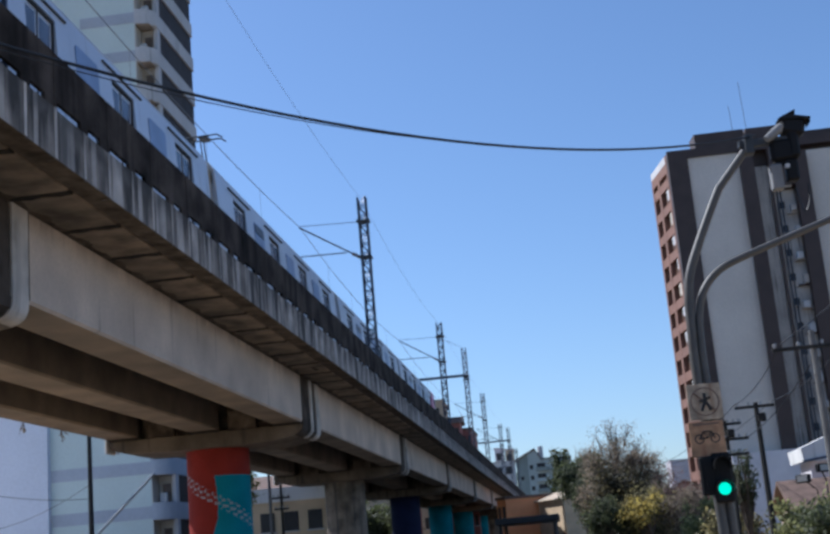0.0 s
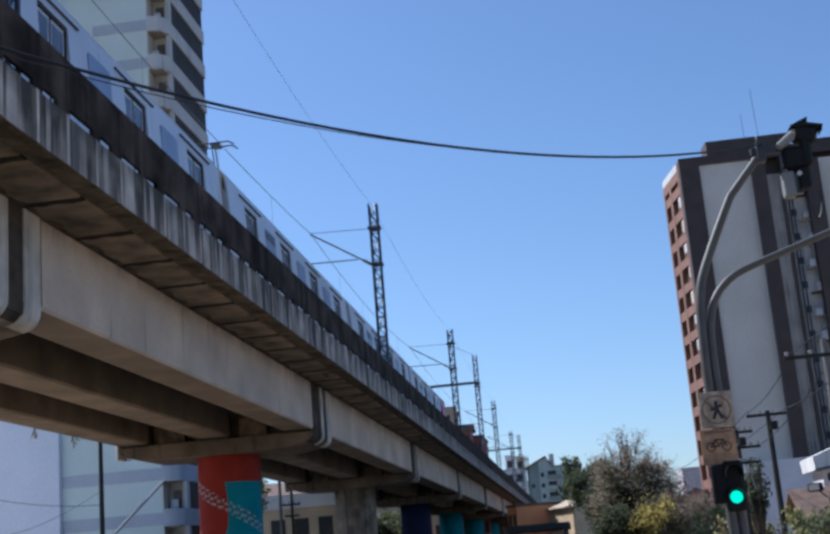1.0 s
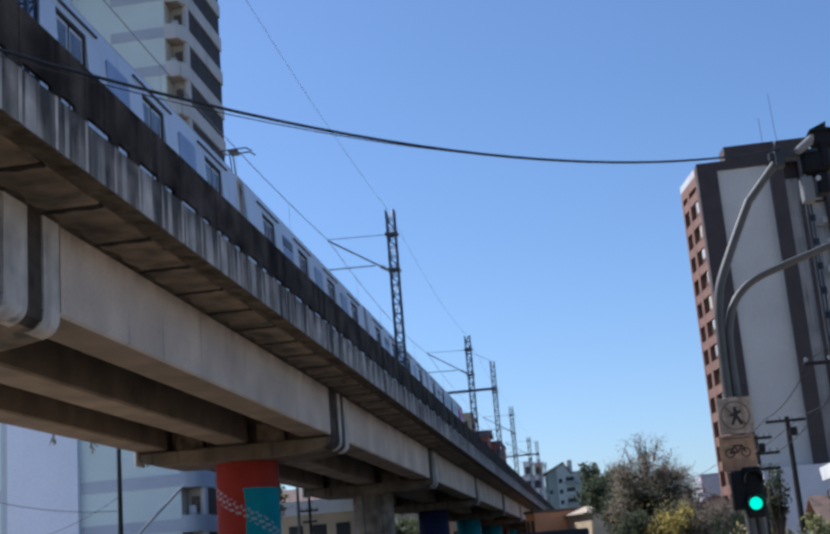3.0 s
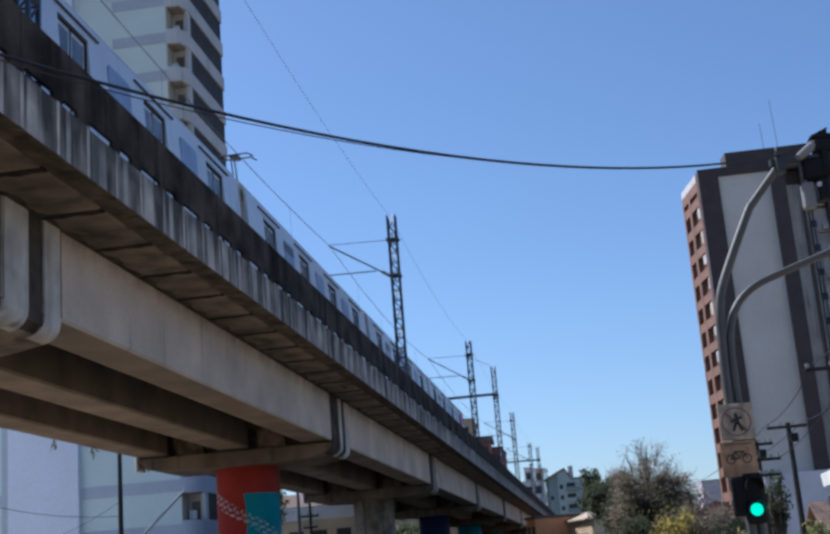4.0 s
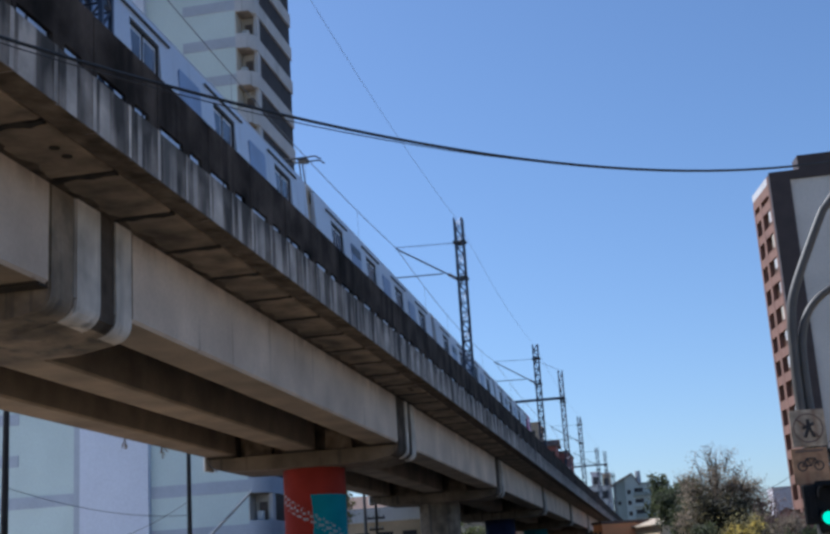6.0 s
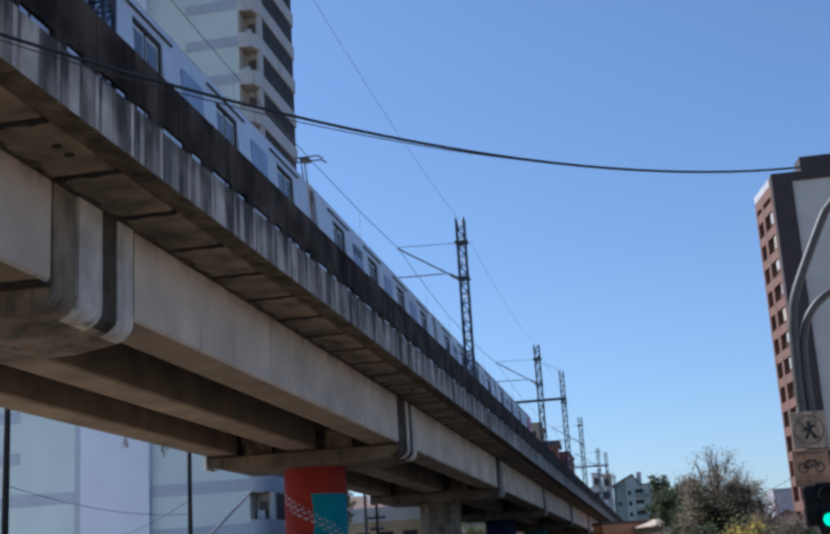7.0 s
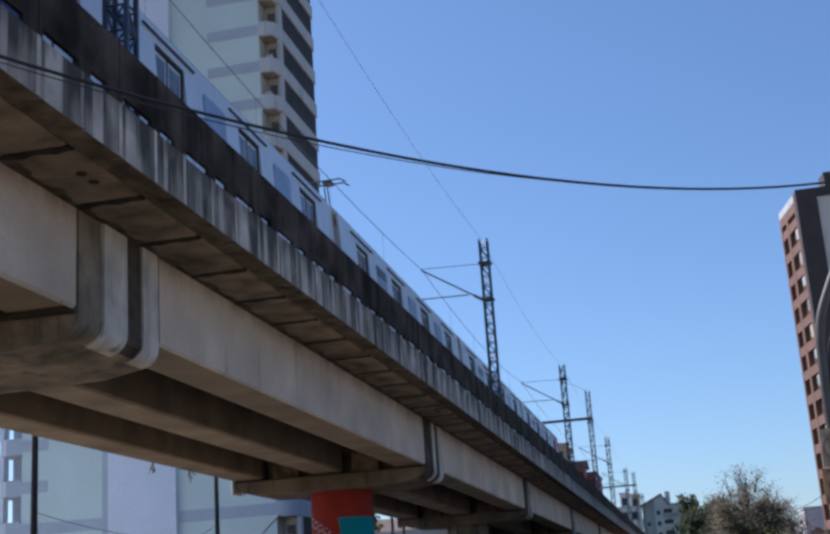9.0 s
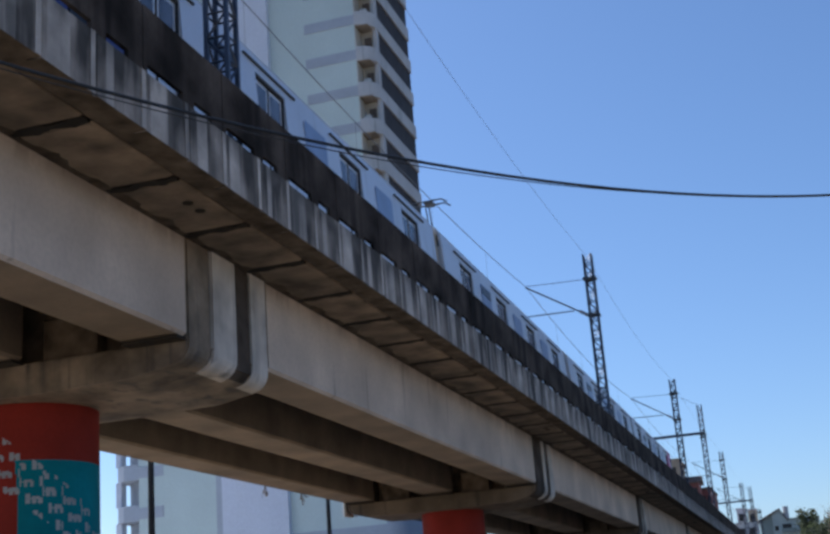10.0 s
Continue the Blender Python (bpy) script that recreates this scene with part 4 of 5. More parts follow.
def ring(bm, cx, cz, r, t, y=-0.018, n=28):
    o = [bm.verts.new((cx + (r) * math.cos(2 * math.pi * i / n), y, cz + r * math.sin(2 * math.pi * i / n))) for i in range(n)]
    q = [bm.verts.new((cx + (r - t) * math.cos(2 * math.pi * i / n), y, cz + (r - t) * math.sin(2 * math.pi * i / n))) for i in range(n)]
    for i in range(n):
        bm.faces.new((o[i], o[(i + 1) % n], q[(i + 1) % n], q[i]))
    return bm


s, w, h = sign(1.98, 2.50, 3.24, 3.80, SIGNMAT, "faded beige square sign with a dark ring and slanting bar")
part("ring_print", ring(bmesh.new(), 0, h * 0.5, 0.225, 0.022), SIGNRED, s)
part("symbol", bars(0.025, [(0.0, -0.02, 0.41), (0.01, -0.02, 0.29)], [(0.01, -0.02, 0.30), (-0.06, -0.02, 0.14)], [(0.01, -0.02, 0.30), (0.08, -0.02, 0.14)],
                    [(-0.08, -0.02, 0.28), (0.09, -0.02, 0.34)]), SIGNBLACK, s, "plain dark symbol")
part("slash_print", bars(0.014, [(-0.15, -0.02, 0.42), (0.16, -0.02, 0.12)]), SIGNRED, s)
s, w, h = sign(1.94, 2.47, 2.68, 3.22, SIGNORANGE, "rusty orange square sign with a bicycle symbol")
part("caption_bar", boxes((-0.2, 0.2, -0.02, -0.012, h - 0.06, h - 0.03)), SIGNRED, s)
bm = ring(ring(bmesh.new(), -0.12, 0.27, 0.075, 0.02), 0.12, 0.27, 0.075, 0.02)
tube(bm, [(-0.12, -0.02, 0.27), (-0.05, -0.02, 0.38), (0.07, -0.02, 0.38), (0.12, -0.02, 0.27)], 0.011, 4)
tube(bm, [(-0.05, -0.02, 0.38), (0.01, -0.02, 0.28), (0.07, -0.02, 0.38)], 0.011, 4)
tube(bm, [(-0.12, -0.02, 0.27), (0.01, -0.02, 0.28)], 0.011, 4)
part("bicycle_print", bm, SIGNBLACK, s)


def traffic_light(x, z, turn, lit):
    t = thing("traffic_light", x, PY - 0.12, z, "black traffic light housing" + (" showing green" if lit else " seen from behind"), "traffic light", "lights on the signal pole")
    t.rotation_euler = (0, 0, radians(turn))
    part("housing", boxes((-0.15, 0.15, -0.06, 0.14, -0.02, 0.74), bevel=0.03), BLACKPL, t)
    for i, zz in enumerate((0.19, 0.54)):
        lens = part("lens", bars(0.094, [(0, -0.06, zz), (0, -0.085, zz)], sides=24), GREEN if (lit and i == 0) else BLACKPL, t, "lit green lens" if (lit and i == 0) else "unlit dark lens")
        bm, n = bmesh.new(), 16
        a = [[bm.verts.new((rr * math.cos(q), yy, zz + rr * math.sin(q))) for q in [radians(-20 + 220 * k / n) for k in range(n + 1)]] for rr, yy in ((0.135, -0.06), (0.135, -0.26), (0.125, -0.26), (0.125, -0.06))]
        for u, v in zip(a, a[1:] + a[:1]):
            for k in range(n):
                bm.faces.new((u[k], u[k + 1], v[k + 1], v[k]))
        part("visor", bm, BLACKPL, lens)
    part("mount", boxes((-0.03, 0.03, 0.14, 0.2, 0.1, 0.6)), BLACKPL, t)
    return t


traffic_light(2.36, 1.98, 0, True)
traffic_light(2.13, 2.10, 176, False).scale = (0.72, 0.72, 0.78)

# ---- utility poles and houses along the street ----
POLECON = mat("weathered concrete pole", (0.15, 0.145, 0.14), 0.85, vary=0.2, scale=2, streak=0.3)
WOOD = mat("tarred timber", (0.022, 0.02, 0.018), 0.85, vary=0.3, scale=3)
PORC = mat("grey porcelain", (0.35, 0.34, 0.33), 0.3, vary=0.1, bump=0)


def utility_pole(x, y, top, arms, material, label, r=0.13, extra=True):
    p = thing("utility_pole", x, y, 0, label, "utility pole", "utility poles along the street")
    part("post", tube(bmesh.new(), [(0, 0, 0), (0, 0, top * 0.5), (0, 0, top)], r, 10, r * 0.7), material, p)
    for z, a, b in arms:
        arm = part("cross_arm", boxes((a, b, -0.16, -0.08, z - 0.05, z + 0.05), bevel=0.01), WOOD, p)
        n = 4
        for i in range(n):
            xx = a + 0.08 + (b - a - 0.16) * i / (n - 1)
            bm = bars(0.035, [(xx, -0.12, z + 0.05), (xx, -0.12, z + 0.17)], sides=8)
            tube(bm, [(xx, -0.12, z + 0.10), (xx, -0.12, z + 0.14)], 0.055, 8)
            part("insulator", bm, PORC, arm)
    if extra:
        part("fuse_box", boxes((0.0, 0.26, -0.3, -0.1, top * 0.88, top * 0.88 + 0.3), bevel=0.03), WOOD, p)
    return p


utility_pole(6.80, 45.0, 5.75, [(5.6, -0.75, 0.62)], WOOD, "dark timber utility pole with one cross-arm", 0.12)
utility_pole(5.85, 46.5, 5.35, [(5.2, -0.2, 0.55), (4.65, -0.15, 0.75), (4.1, -0.1, 0.7)], WOOD, "dark slender utility pole with three short arms", 0.09)
utility_pole(6.85, 34.0, 6.5, [(6.05, -1.1, 0.9)], POLECON, "weathered concrete utility pole with a wooden arm", 0.12, False)
utility_pole(-25.0, 45.0, 9.5, [], WOOD, "dark slender utility pole beyond the viaduct", 0.17, False)
utility_pole(-23.3, 60.0, 9.0, [], WOOD, "dark slender utility pole beyond the viaduct", 0.15, False)
utility_pole(-24.4, 40.0, 9.0, [], WOOD, "dark slender utility pole beyond the viaduct", 0.14, False)
utility_pole(-15.6, 68.0, 6.0, [(5.2, -0.5, 0.5), (4.6, -0.4, 0.4)], WOOD, "dark utility pole seen under the viaduct", 0.1, False)
for a, b, d in (((6.1, 45, 5.75), (6.0, 34, 6.2), 0.25), ((7.35, 45, 5.75), (7.8, 34, 6.2), 0.25), ((7.8, 34, 6.2), (9.5, 8, 8.0), 0.4), ((6.0, 34, 6.2), (8.3, 8, 8.3), 0.4),
                ((6.1, 45, 5.75), (6.2, 95, 6.5), 0.5), ((7.35, 45, 5.75), (7.4, 95, 6.5), 0.5), ((6.6, 46.5, 4.7), (6.7, 34, 5.6), 0.2), ((-25, 45, 6.2), (-23.3, 60, 5.6), 0.4),
                ((-24.4, 40, 5.9), (-30, 20, 7.0), 0.4), ((-23.3, 60, 6.3), (-33, 70, 5.0), 0.3)):
    wire_thing("street_wire", tube(bmesh.new(), sag(a, b, d, 10), 0.014, 5), WIRE, "thin black wire strung between utility poles", "wire", "street wires")

guy = thing("guy_wire", -23.3, 59.0, 0.0, "pale sleeved guy wire leaning beside the utility pole", "guy wire")
part("sleeve", bars(0.07, [(-0.2, 0, 3.0), (3.6, 0, 6.45)], sides=8), COLWHITE, guy)
part("stay", bars(0.02, [(-3.4, 0, 0.1), (-0.2, 0, 3.0)], sides=6), WIRE, guy)



def floodlight(x, y, z, turn):
    f = thing("floodlight", x, y, z, "small black floodlight with a white face on a bracket", "floodlight", "lights beside the low house")
    f.rotation_euler = (0, 0, radians(turn))
    part("casing", boxes((-0.28, 0.28, -0.1, 0.12, 0.0, 0.32), bevel=0.04), BLACKPL, f)
    part("face", boxes((-0.2, 0.2, -0.125, -0.1, 0.05, 0.27)), PORC, f, "pale glass face")
    part("bracket", bars(0.03, [(0, 0.1, 0.1), (0.35, 0.3, -0.3), (0.35, 0.3, -z)], sides=6), WOOD, f)
    return f


floodlight(8.75, 49.0, 2.95, -35)
floodlight(9.55, 49.2, 3.3, 30)

TILE = mat("brown clay roof tiles", (0.15, 0.095, 0.07), 0.85, vary=0.4, scale=2.5, grain=12)
HOUSEW = mat("white house render", (0.70, 0.69, 0.66), 0.85, vary=0.08, scale=0.6, streak=0.2, streak_col=(0.4, 0.4, 0.38))
HOUSEO = mat("orange house render", (0.88, 0.36, 0.15), 0.85, vary=0.12, scale=0.5)
HOUSEG = mat("grey-green house render", (0.42, 0.47, 0.44), 0.85, vary=0.1, scale=0.3)
HOUSEGD = mat("dull green house render", (0.25, 0.29, 0.265), 0.85, vary=0.15, scale=0.3)
# Brighter than HOUSEB: sunlight on the walls is put into the colour.
HOUSES = mat("sunlit sand render", (0.62, 0.47, 0.30), 0.85, vary=0.2, scale=0.6)
HOUSEM = mat("pale mauve render", (0.62, 0.58, 0.60), 0.85, vary=0.12, scale=0.3)
HOUSEB = mat("sandy house render", (0.45, 0.36, 0.26), 0.85, vary=0.12, scale=0.3)
HOUSER = mat("dull red house render", (0.26, 0.10, 0.085), 0.85, vary=0.12, scale=0.3)


def house(x0, x1, y0, y1, eave, ridge, wall_m, roof_m, label, windows=2, floors=1, along="x", flat=False, group="houses of the town", thick=0.12):
    """A plain house with eaves, a ridged or flat roof and windows to the street side and to the camera's side."""
    h = thing("house", 0, 0, 0, label, "house", group)
    part("wall", boxes((x0, x1, y0, y1, 0, eave)), wall_m, h)
    o = 0.35
    bm = bmesh.new()
    if flat:
        box(bm, x0 - 0.12, x1 + 0.12, y0 - 0.12, y1 + 0.12, eave, eave + max(0.25, thick))
    elif along == "x":
        yc = (y0 + y1) / 2
        prism(bm, [(y0 - o, eave - thick), (yc, ridge - thick), (y1 + o, eave - thick), (y1 + o, eave), (yc, ridge), (y0 - o, eave)], "x", x0 - o, x1 + o)
    else:
        xc = (x0 + x1) / 2
        prism(bm, [(x0 - o, eave - thick), (xc, ridge - thick), (x1 + o, eave - thick), (x1 + o, eave), (xc, ridge), (x0 - o, eave)], "y", y0 - o, y1 + o)
        part("gable", prism(bmesh.new(), [(x0, eave - 0.05), (xc, ridge - 0.15), (x1, eave - 0.05)], "y", y0, y0 + 0.2), wall_m, h)
    part("roof", bm, roof_m, h)
    fh = eave / floors
    for f in range(floors):
        for i in range(windows):
            cx = x0 + (x1 - x0) * (i + 0.5) / windows
            hw, z0 = min(0.6, (x1 - x0) / windows * 0.3), f * fh + fh * 0.35
            w = part("window", boxes((cx - hw, cx + hw, y0 - 0.03, y0 + 0.05, z0, z0 + fh * 0.42)), WINGLASS, h)
            part("window_sill", boxes((cx - hw - 0.08, cx + hw + 0.08, y0 - 0.12, y0, z0 - 0.08, z0)), OFFWHITE, w)
    return h


slab_house = thing("house", 0, 0, 0, "pale house with a raked white roof slab", "house", "houses of the town")
part("wall", boxes((10.3, 15.0, 55.6, 58.0, 0, 4.0)), HOUSEM, slab_house)
part("roof", prism(bmesh.new(), [(9.89, 4.57), (9.95, 4.01), (15.3, 4.65), (15.3, 6.5)], "y", 55.0, 58.3), HOUSEW, slab_house, "raked white roof slab")
part("gutter", bars(0.05, [(9.9, 54.95, 4.0), (15.3, 54.95, 4.63)], sides=8), STEEL, slab_house)
house(8.6, 13.4, 50.0, 54.5, 2.0, 3.2, HOUSEB, TILE, "low sandy house with a brown tiled roof", 2, 1, "x")
sunny = house(-4.2, -2.2, 120.0, 128.0, 5.9, 6.8, HOUSEO, TILE, "small orange house beside the viaduct", 2, 2, "x", True)
sunny.matrix_world = Matrix.Translation((-3.0, 123, 0)) @ Matrix.Rotation(radians(-62), 4, "Z") @ Matrix.Translation((3.2, -124, 0))
sunny = house(-2.1, 2.9, 119.0, 123.0, 5.5, 6.2, HOUSES, HOUSEB, "sandy house with a low sandy roof", 0, 2, "x")
sunny.matrix_world = Matrix.Translation((-0.2, 121, 0)) @ Matrix.Rotation(radians(-58), 4, "Z") @ Matrix.Translation((-0.4, -121, 0))
house(-14.5, -9.2, 224.0, 231.0, 16.0, 17, HOUSEW, HOUSEW, "white walk-up block with a flat roof", 3, 5, "x", True)
house(-12.9, -11.5, 234.0, 238.0, 19.2, 20, HOUSEM, HOUSEM, "slim pale mauve stair tower behind the white block", 1, 6, "x", True)
house(-11.0, -9.5, 234.0, 239.0, 18.9, 20, HOUSEB, HOUSEM, "slim sandy stair tower behind the white block", 1, 6, "x", True)


def walkup_block():
    """A walk-up block with a lopsided gable, small stair windows and recessed balconies."""
    Y = 348.0
    b = thing("apartment_block", 0, 0, 0, "grey-green walk-up block with gable roof and recessed balconies", "apartment building")
    # The left wall takes a darker green, with its shade in the colour.
    part("wall", prism(bmesh.new(), [(-13.6, 0), (-13.6, 24.1), (-10.35, 25.7), (-10.35, 0)], "y", Y + 0.3, Y + 14), HOUSEGD, b, "shaded darker green wall")
    part("wall", prism(bmesh.new(), [(-10.35, 0), (-10.35, 25.7), (-8.27, 26.7), (-6.7, 23.9), (1.2, 23.9), (1.2, 0)], "y", Y, Y + 14), HOUSEG, b)
    part("roof", prism(bmesh.new(), [(-13.9, 24.0), (-8.27, 26.75), (-6.4, 23.5), (-6.4, 23.9), (-8.27, 27.15), (-13.9, 24.35)], "y", Y - 0.4, Y + 14.4), TILE, b)
    part("roof", boxes((-6.6, 1.5, Y - 0.3, Y + 14.2, 23.9, 24.3)), HOUSEGD, b)
    part("water_tank", bars(0.75, [(-6.7, Y + 2, 23.9), (-6.7, Y + 2, 27.6)], sides=10), OFFWHITE, b, "white water tank on the roof")
    for f in range(7):
        z = 22.0 - 2.88 * f
        part("window", boxes((-9.95, -9.0, Y - 0.04, Y + 0.1, z - 0.55, z + 0.6)), WINGLASS, b)
        for x in (-12.6,) if f % 2 else ():
            part("window", boxes((x, x + 0.8, Y + 0.26, Y + 0.4, z - 0.4, z + 0.6)), WINGLASS, b)
        for x0, x1 in ((-8.3, -4.5), (-3.4, 0.4)):
            bal = part("balcony", boxes((x0, x1, Y - 0.9, Y + 0.1, z - 1.25, z - 1.05), (x0, x1, Y - 0.9, Y - 0.78, z - 1.05, z - 0.2)), HOUSEG if f % 2 else HOUSEGD, b)
            part("door", boxes((x0 + 0.3, x1 - 1.2, Y - 0.03, Y + 0.1, z - 1.05, z + 0.95)), WINGLASS, bal, "dark balcony door")
    return b


walkup_block()
house(0.9, 7.0, 250.0, 262.0, 14.0, 15, HOUSEG, TILE, "grey-green block half hidden by trees", 3, 5, "x", True)
house(17.3, 22.0, 215.0, 225.0, 13.0, 14.0, HOUSEM, HOUSEM, "distant pale mauve block behind the trees", 0, 5, "x", True)
house(9.0, 14.2, 130.0, 138.0, 5.2, 6.6, HOUSER, TILE, "dull red house behind the trees", 2, 2, "y")
house(-17.5, -13.95, 149.0, 156.0, 19.1, 20, HOUSEB, HOUSEB, "sandy block behind the viaduct", 2, 6, "x", True)
house(-13.9, -12.1, 150.0, 153.5, 16.5, 17.3, HOUSER, TILE, "dull red gabled block behind the viaduct", 2, 6, "x")
house(-12.3, -11.2, 155.0, 165.0, 16.0, 17, HOUSER, TILE, "dull red block behind the viaduct", 2, 5, "x", True)
house(-19.5, -13.9, 72.0, 80.0, 5.2, 7.0, HOUSES, HOUSEW, "sandy house with a pale roof slab under the viaduct", 4, 2, "x", True, thick=0.8)
utility_pole(-16.95, 71.0, 6.75, [], POLECON, "pale slim concrete post beside the sandy house", 0.12, False)

house(-27.0, -16.6, 128.0, 140.0, 9.5, 11, HOUSEB, TILE, "sandy block seen under the viaduct", 4, 3, "x", True)
house(-38.0, -18.5, 165.0, 178.0, 11.0, 12, HOUSER, TILE, "dull red block seen under the viaduct", 6, 3, "x", True)
house(-36.0, -20.0, 98.0, 110.0, 7.5, 9, HOUSEG, TILE, "grey-green house seen under the viaduct", 5, 2, "x")
house(-45.0, -21.0, 205.0, 218.0, 12.0, 13, HOUSEB, TILE, "sandy block far behind the viaduct", 7, 4, "x", True)

st = thing("station_canopy", -3.8, 112.0, 0, "dark flat canopy beside the viaduct", "canopy")
part("canopy_roof", boxes((-2.7, 2.7, -4, 6, 3.35, 3.9), bevel=0.05), DARKSTEEL, st)
for xx in (-2.3, 2.3):
    for yy in (-3.5, 5.5):
        part("post", bars(0.15, [(xx, yy, 0), (xx, yy, 3.35)], sides=8), DARKSTEEL, st)

# ---- trees ----
BARK = mat("grey-brown bark", (0.10, 0.075, 0.055), 0.9, vary=0.3, scale=4)


def leaf_mat(name, a, b):
    m = bpy.data.materials.new(name)
    m.use_nodes = True
    nt = m.node_tree
    geo, mx = nt.nodes.new("ShaderNodeNewGeometry"), nt.nodes.new("ShaderNodeMix")
    mx.data_type = "RGBA"
    mx.inputs[6].default_value, mx.inputs[7].default_value = (*a, 1), (*b, 1)
    nt.links.new(geo.outputs["Random Per Island"], mx.inputs["Factor"])
    bs = nt.nodes["Principled BSDF"]
    bs.inputs["Roughness"].default_value = 0.7
    nt.links.new(mx.outputs[2], bs.inputs["Base Color"])
    tr, ms = nt.nodes.new("ShaderNodeBsdfTranslucent"), nt.nodes.new("ShaderNodeMixShader")
    ms.inputs[0].default_value = 0.5
    nt.links.new(mx.outputs[2], tr.inputs["Color"])
    nt.links.new(bs.outputs[0], ms.inputs[1])
    nt.links.new(tr.outputs[0], ms.inputs[2])
    nt.links.new(ms.outputs[0], nt.nodes["Material Output"].inputs["Surface"])
    return m


LEAFG = leaf_mat("dark green leaves", (0.03, 0.04, 0.02), (0.11, 0.125, 0.055))
LEAFB = leaf_mat("dry brown-grey twigs and leaves", (0.06, 0.05, 0.036), (0.42, 0.33, 0.23))
LEAFY = leaf_mat("yellow-green leaves", (0.06, 0.058, 0.02), (0.70, 0.54, 0.13))
LEAFO = leaf_mat("olive brown leaves", (0.035, 0.034, 0.016), (0.42, 0.36, 0.16))
LEAFL = leaf_mat("light green leaves", (0.07, 0.085, 0.03), (0.40, 0.40, 0.16))
LEAFD = leaf_mat("dark olive leaves", (0.016, 0.018, 0.010), (0.13, 0.11, 0.055))
LEAFP = leaf_mat("pinkish dry foliage", (0.11, 0.075, 0.065), (0.34, 0.23, 0.20))


def tree(x, y, height, radius, leaf, label, seed, leaves=5000, leaf_size=0.10, low=0.3, sparse=1.0, twigs=5, limbs=26):
    rnd = random.Random(seed)
    t = thing("tree", x, y, 0, label, "tree", "street trees")
    bm = tube(bmesh.new(), [(0, 0, 0), (0.05, 0.02, height * 0.2), (-0.03, 0.04, height * 0.45)], 0.05 * height * 0.5, 8, 0.06)
    part("trunk", bm, BARK, t)
    tips, bm = [], bmesh.new()
    for i in range(limbs):
        az, reach = rnd.uniform(0, 2 * math.pi), radius * rnd.uniform(0.35, 1.0)
        zt = height * (low + (1 - low) * rnd.uniform(0.15, 1.0) * (1 - 0.45 * (reach / radius) ** 2))
        a = Vector((0, 0, height * rnd.uniform(0.15, 0.42)))
        b = Vector((math.cos(az) * reach, math.sin(az) * reach, zt))
        mid = a.lerp(b, 0.5) + Vector((rnd.uniform(-0.2, 0.2), rnd.uniform(-0.2, 0.2), 0.15 * height * rnd.random()))
        tube(bm, [a, mid, b], 0.045, 5, 0.012)
        for j in range(twigs):
            c = mid.lerp(b, rnd.uniform(0.2, 1)) + Vector((rnd.gauss(0, 0.2), rnd.gauss(0, 0.2), rnd.gauss(0.1, 0.2))) * radius * 0.35
            tube(bm, [mid.lerp(b, rnd.uniform(0.1, 0.8)), c], 0.02, 4, 0.008)
            tips.append(c)
        tips.append(b)
    part("branchwork", bm, BARK, t)
    verts, faces = [], []
    for i in range(leaves):
        c = rnd.choice(tips) + Vector((rnd.gauss(0, 1), rnd.gauss(0, 1), rnd.gauss(0, 0.8))) * radius * 0.16 * sparse
        s = leaf_size * rnd.uniform(0.5, 1.5)
        u = Vector((rnd.gauss(0, 1), rnd.gauss(0, 1), rnd.gauss(0, 1))).normalized() * s
        w = u.orthogonal().normalized() * s * rnd.uniform(0.35, 0.7)
        k = len(verts)
        verts += [c - u, c + w, c + u, c - w]
        faces.append((k, k + 1, k + 2, k + 3))
    me = bpy.data.meshes.new("crown")
    me.from_pydata(verts, [], faces)
    me.materials.append(leaf)
    ob = new("crown", me)
    ob.parent = t
    tagged(ob, kind="stuff")
    return t


tree(3.6, 91, 9.9, 3.3, LEAFB, "half-bare brown tree with fine twigs", 3, 20000, 0.066, 0.3, 0.5, 20, 74)
tree(2.6, 97, 7.6, 2.3, LEAFG, "dark green dense street tree", 5, 8000, 0.12, 0.3, 1.0)
tree(1.2, 105, 8.6, 2.2, LEAFG, "dark green street tree", 6, 6000, 0.12, 0.62)
tree(6.7, 93, 7.0, 2.8, LEAFP, "pinkish half-dry street tree", 7, 12000, 0.065, 0.12, 1.0, 10, 50)
tree(5.0, 84.5, 4.7, 1.9, LEAFY, "yellowing small street tree", 8, 2000, 0.10, 0.45, 0.8, 4, 15)
tree(3.1, 88.5, 7.4, 2.5, LEAFD, "dark olive dense street tree", 22, 9000, 0.11, 0.18, 1.0, 6, 34)
tree(4.6, 87, 4.9, 2.6, LEAFO, "olive brown bushy street tree", 15, 13000, 0.075, 0.08, 1.0, 6, 50)
tree(2.3, 85, 4.8, 1.5, LEAFG, "low dark green shrub tree", 9, 5000, 0.09, 0.1)
tree(7.2, 87, 4.9, 2.4, LEAFB, "low brown shrub tree", 10, 11000, 0.065, 0.08, 1.0, 8, 45)
tree(6.1, 50, 2.8, 1.1, LEAFO, "low olive yellow bush tree", 11, 3000, 0.08, 0.1)
tree(8.6, 42, 2.6, 1.5, LEAFG, "low green garden tree", 12, 4500, 0.09, 0.1)
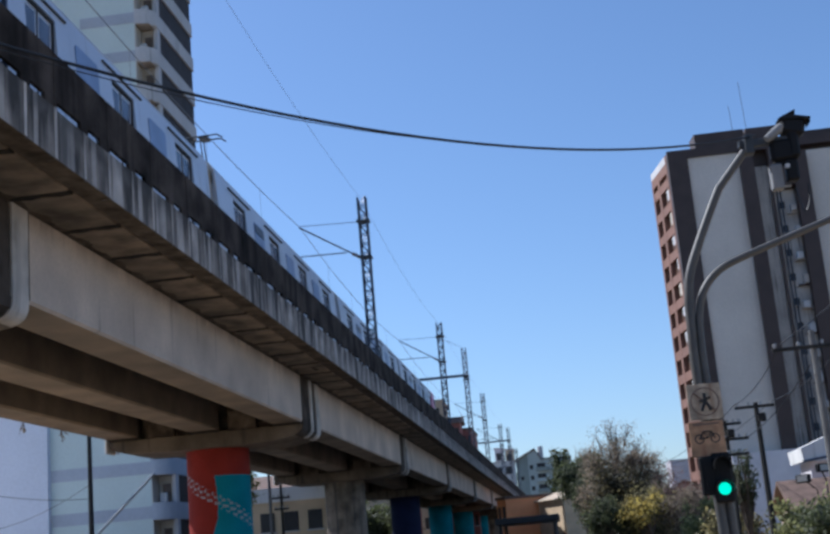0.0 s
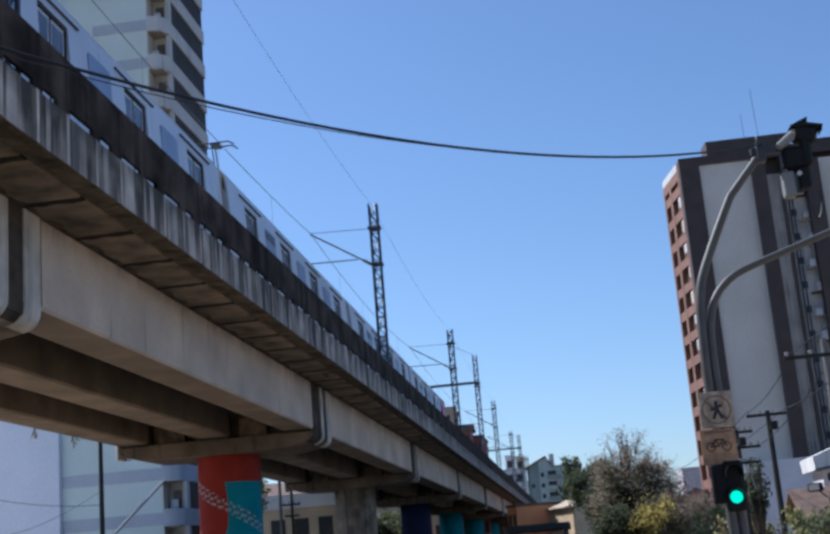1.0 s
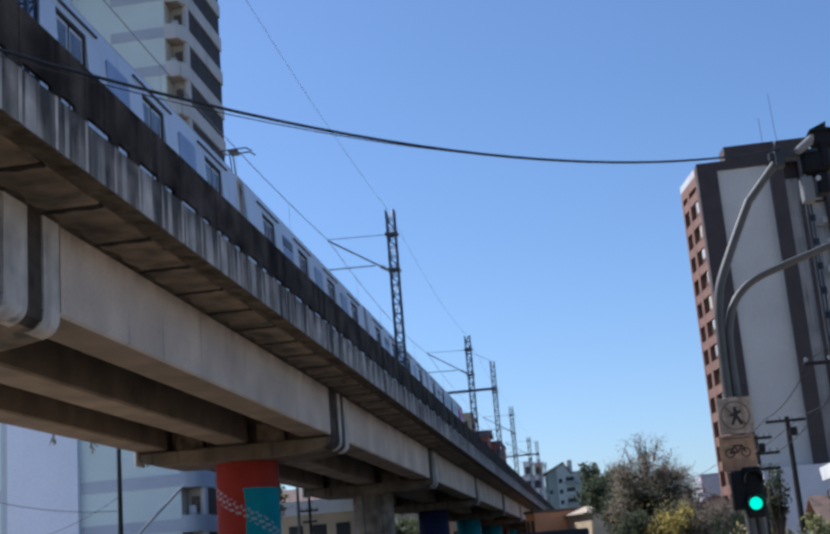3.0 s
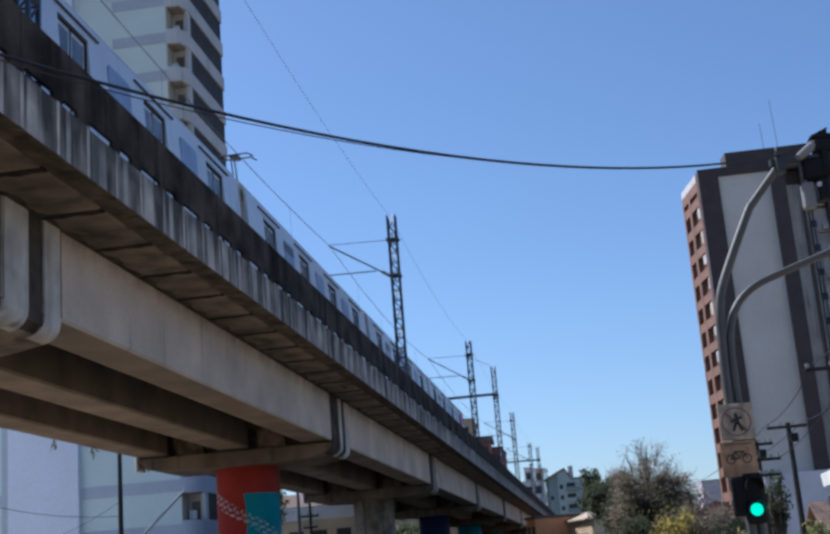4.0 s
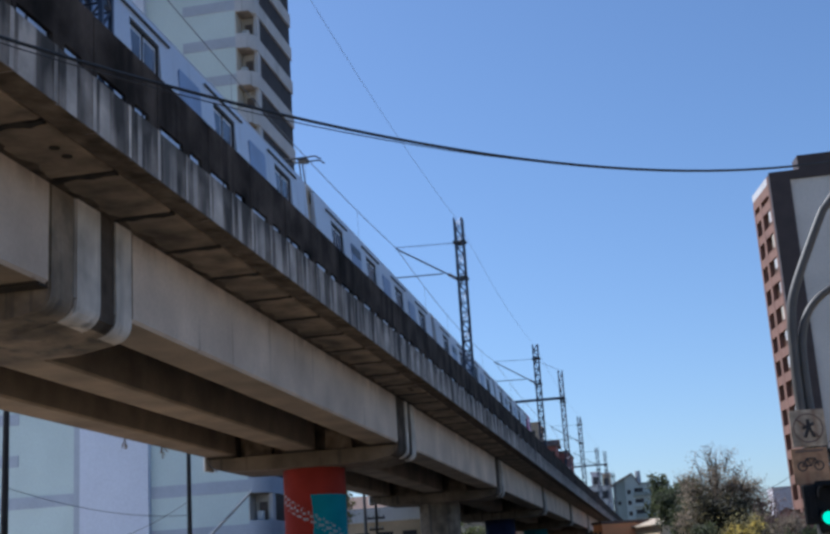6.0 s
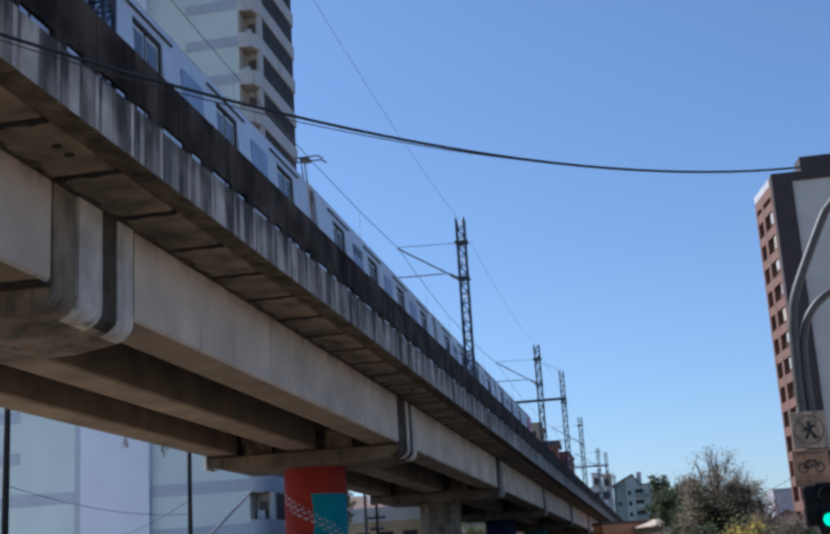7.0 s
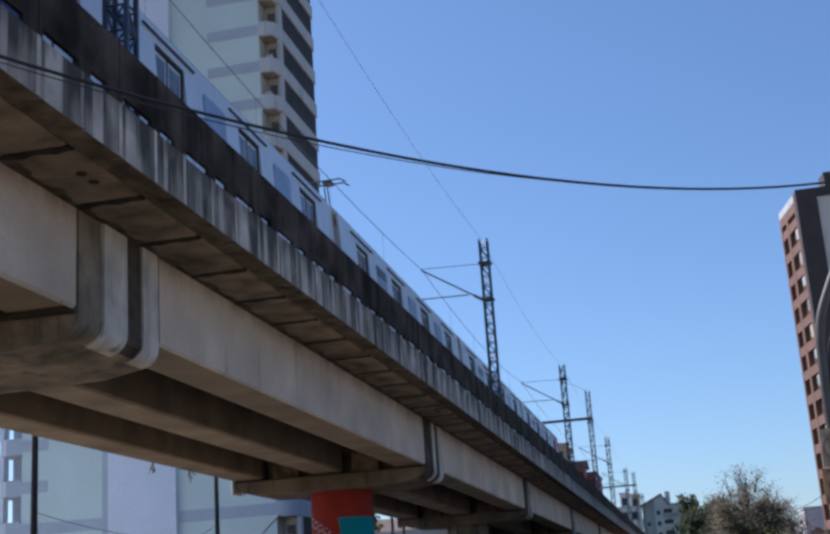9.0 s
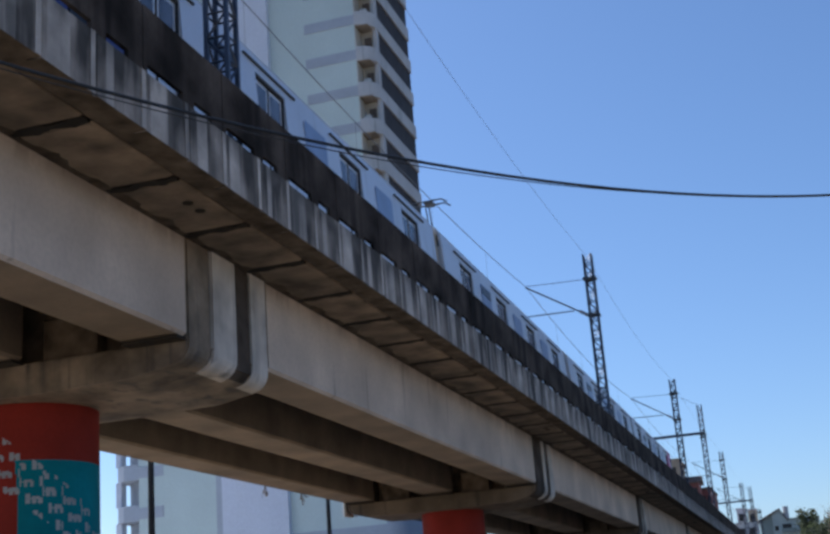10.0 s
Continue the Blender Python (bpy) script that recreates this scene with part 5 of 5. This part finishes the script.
tree(6.3, 47, 4.6, 0.55, LEAFG, "small climbing plant on a slender stem", 13, 1200, 0.07, 0.5)
tree(7.4, 44, 2.5, 1.0, LEAFL, "low sunlit yellow-green garden bush", 16, 3200, 0.08, 0.08)
tree(9.6, 45, 2.9, 1.3, LEAFL, "leafy light green garden bush", 17, 4200, 0.09, 0.08)
tree(6.0, 62, 3.2, 1.2, LEAFL, "sunlit yellow-green roadside bush", 18, 3000, 0.09, 0.08)
tree(-17.2, 92, 6.4, 2.6, LEAFG, "dark shaded tree behind the piers", 19, 5000, 0.14, 0.1)
tree(-15.8, 103, 6.0, 2.4, LEAFG, "dark shaded tree behind the piers", 20, 5000, 0.14, 0.1)
tree(-17.0, 116, 6.6, 3.0, LEAFG, "dark shaded tree behind the piers", 21, 5000, 0.16, 0.1)
tree(-17.6, 66, 8.4, 1.1, LEAFL, "small green tree seen under the viaduct", 14, 2500, 0.10, 0.66)
for i, (x, y, h, r) in enumerate(((2.5, 225, 19, 4), (-3.5, 372, 30.5, 4), (4.5, 372, 29, 8), (0.3, 374, 29, 5), (-12, 376, 27.5, 4), (9, 240, 15, 5), (13, 205, 12, 4), (-0.8, 226, 18.3, 2.6), (2.6, 222, 17.5, 3.6), (-19, 118, 7, 3))):
    tree(x, y, h, r, LEAFG, "distant green tree on the hillside", 30 + i, 2500, 0.32, 0.3)


def hanging_weed(x, y, z, seed):
    """A small tuft rooted in a crack, hanging from the concrete."""
    rnd = random.Random(seed)
    w = thing("hanging_weed", x, y, z, "small dry weed hanging from the girder edge", "weed", "weeds on the viaduct")
    tips, bm = [], bmesh.new()
    for i in range(5):
        tip = Vector((rnd.gauss(0, 0.09), rnd.gauss(0, 0.12), -rnd.uniform(0.1, 0.36)))
        tube(bm, [(0, 0, 0.03), tip * 0.5 + Vector((0, 0, 0.03)), tip], 0.012, 4, 0.005)
        tips.append(tip)
    part("stem", bm, BARK, w)
    verts, faces = [], []
    for i in range(26):
        c = rnd.choice(tips) * rnd.uniform(0.5, 1.0)
        u = Vector((rnd.gauss(0, 1), rnd.gauss(0, 1), rnd.gauss(0, 1))).normalized() * 0.04
        v = u.orthogonal() * 0.5
        k = len(verts)
        verts += [c - u, c + v, c + u, c - v]
        faces.append((k, k + 1, k + 2, k + 3))
    me = bpy.data.meshes.new("leaves")
    me.from_pydata(verts, [], faces)
    me.materials.append(LEAFB)
    ob = new("leaves", me)
    ob.parent = w
    return tagged(ob, kind="stuff")


hanging_weed(-14.56, 32.7, 6.0, 61)
hanging_weed(-14.56, 35.3, 6.0, 62)
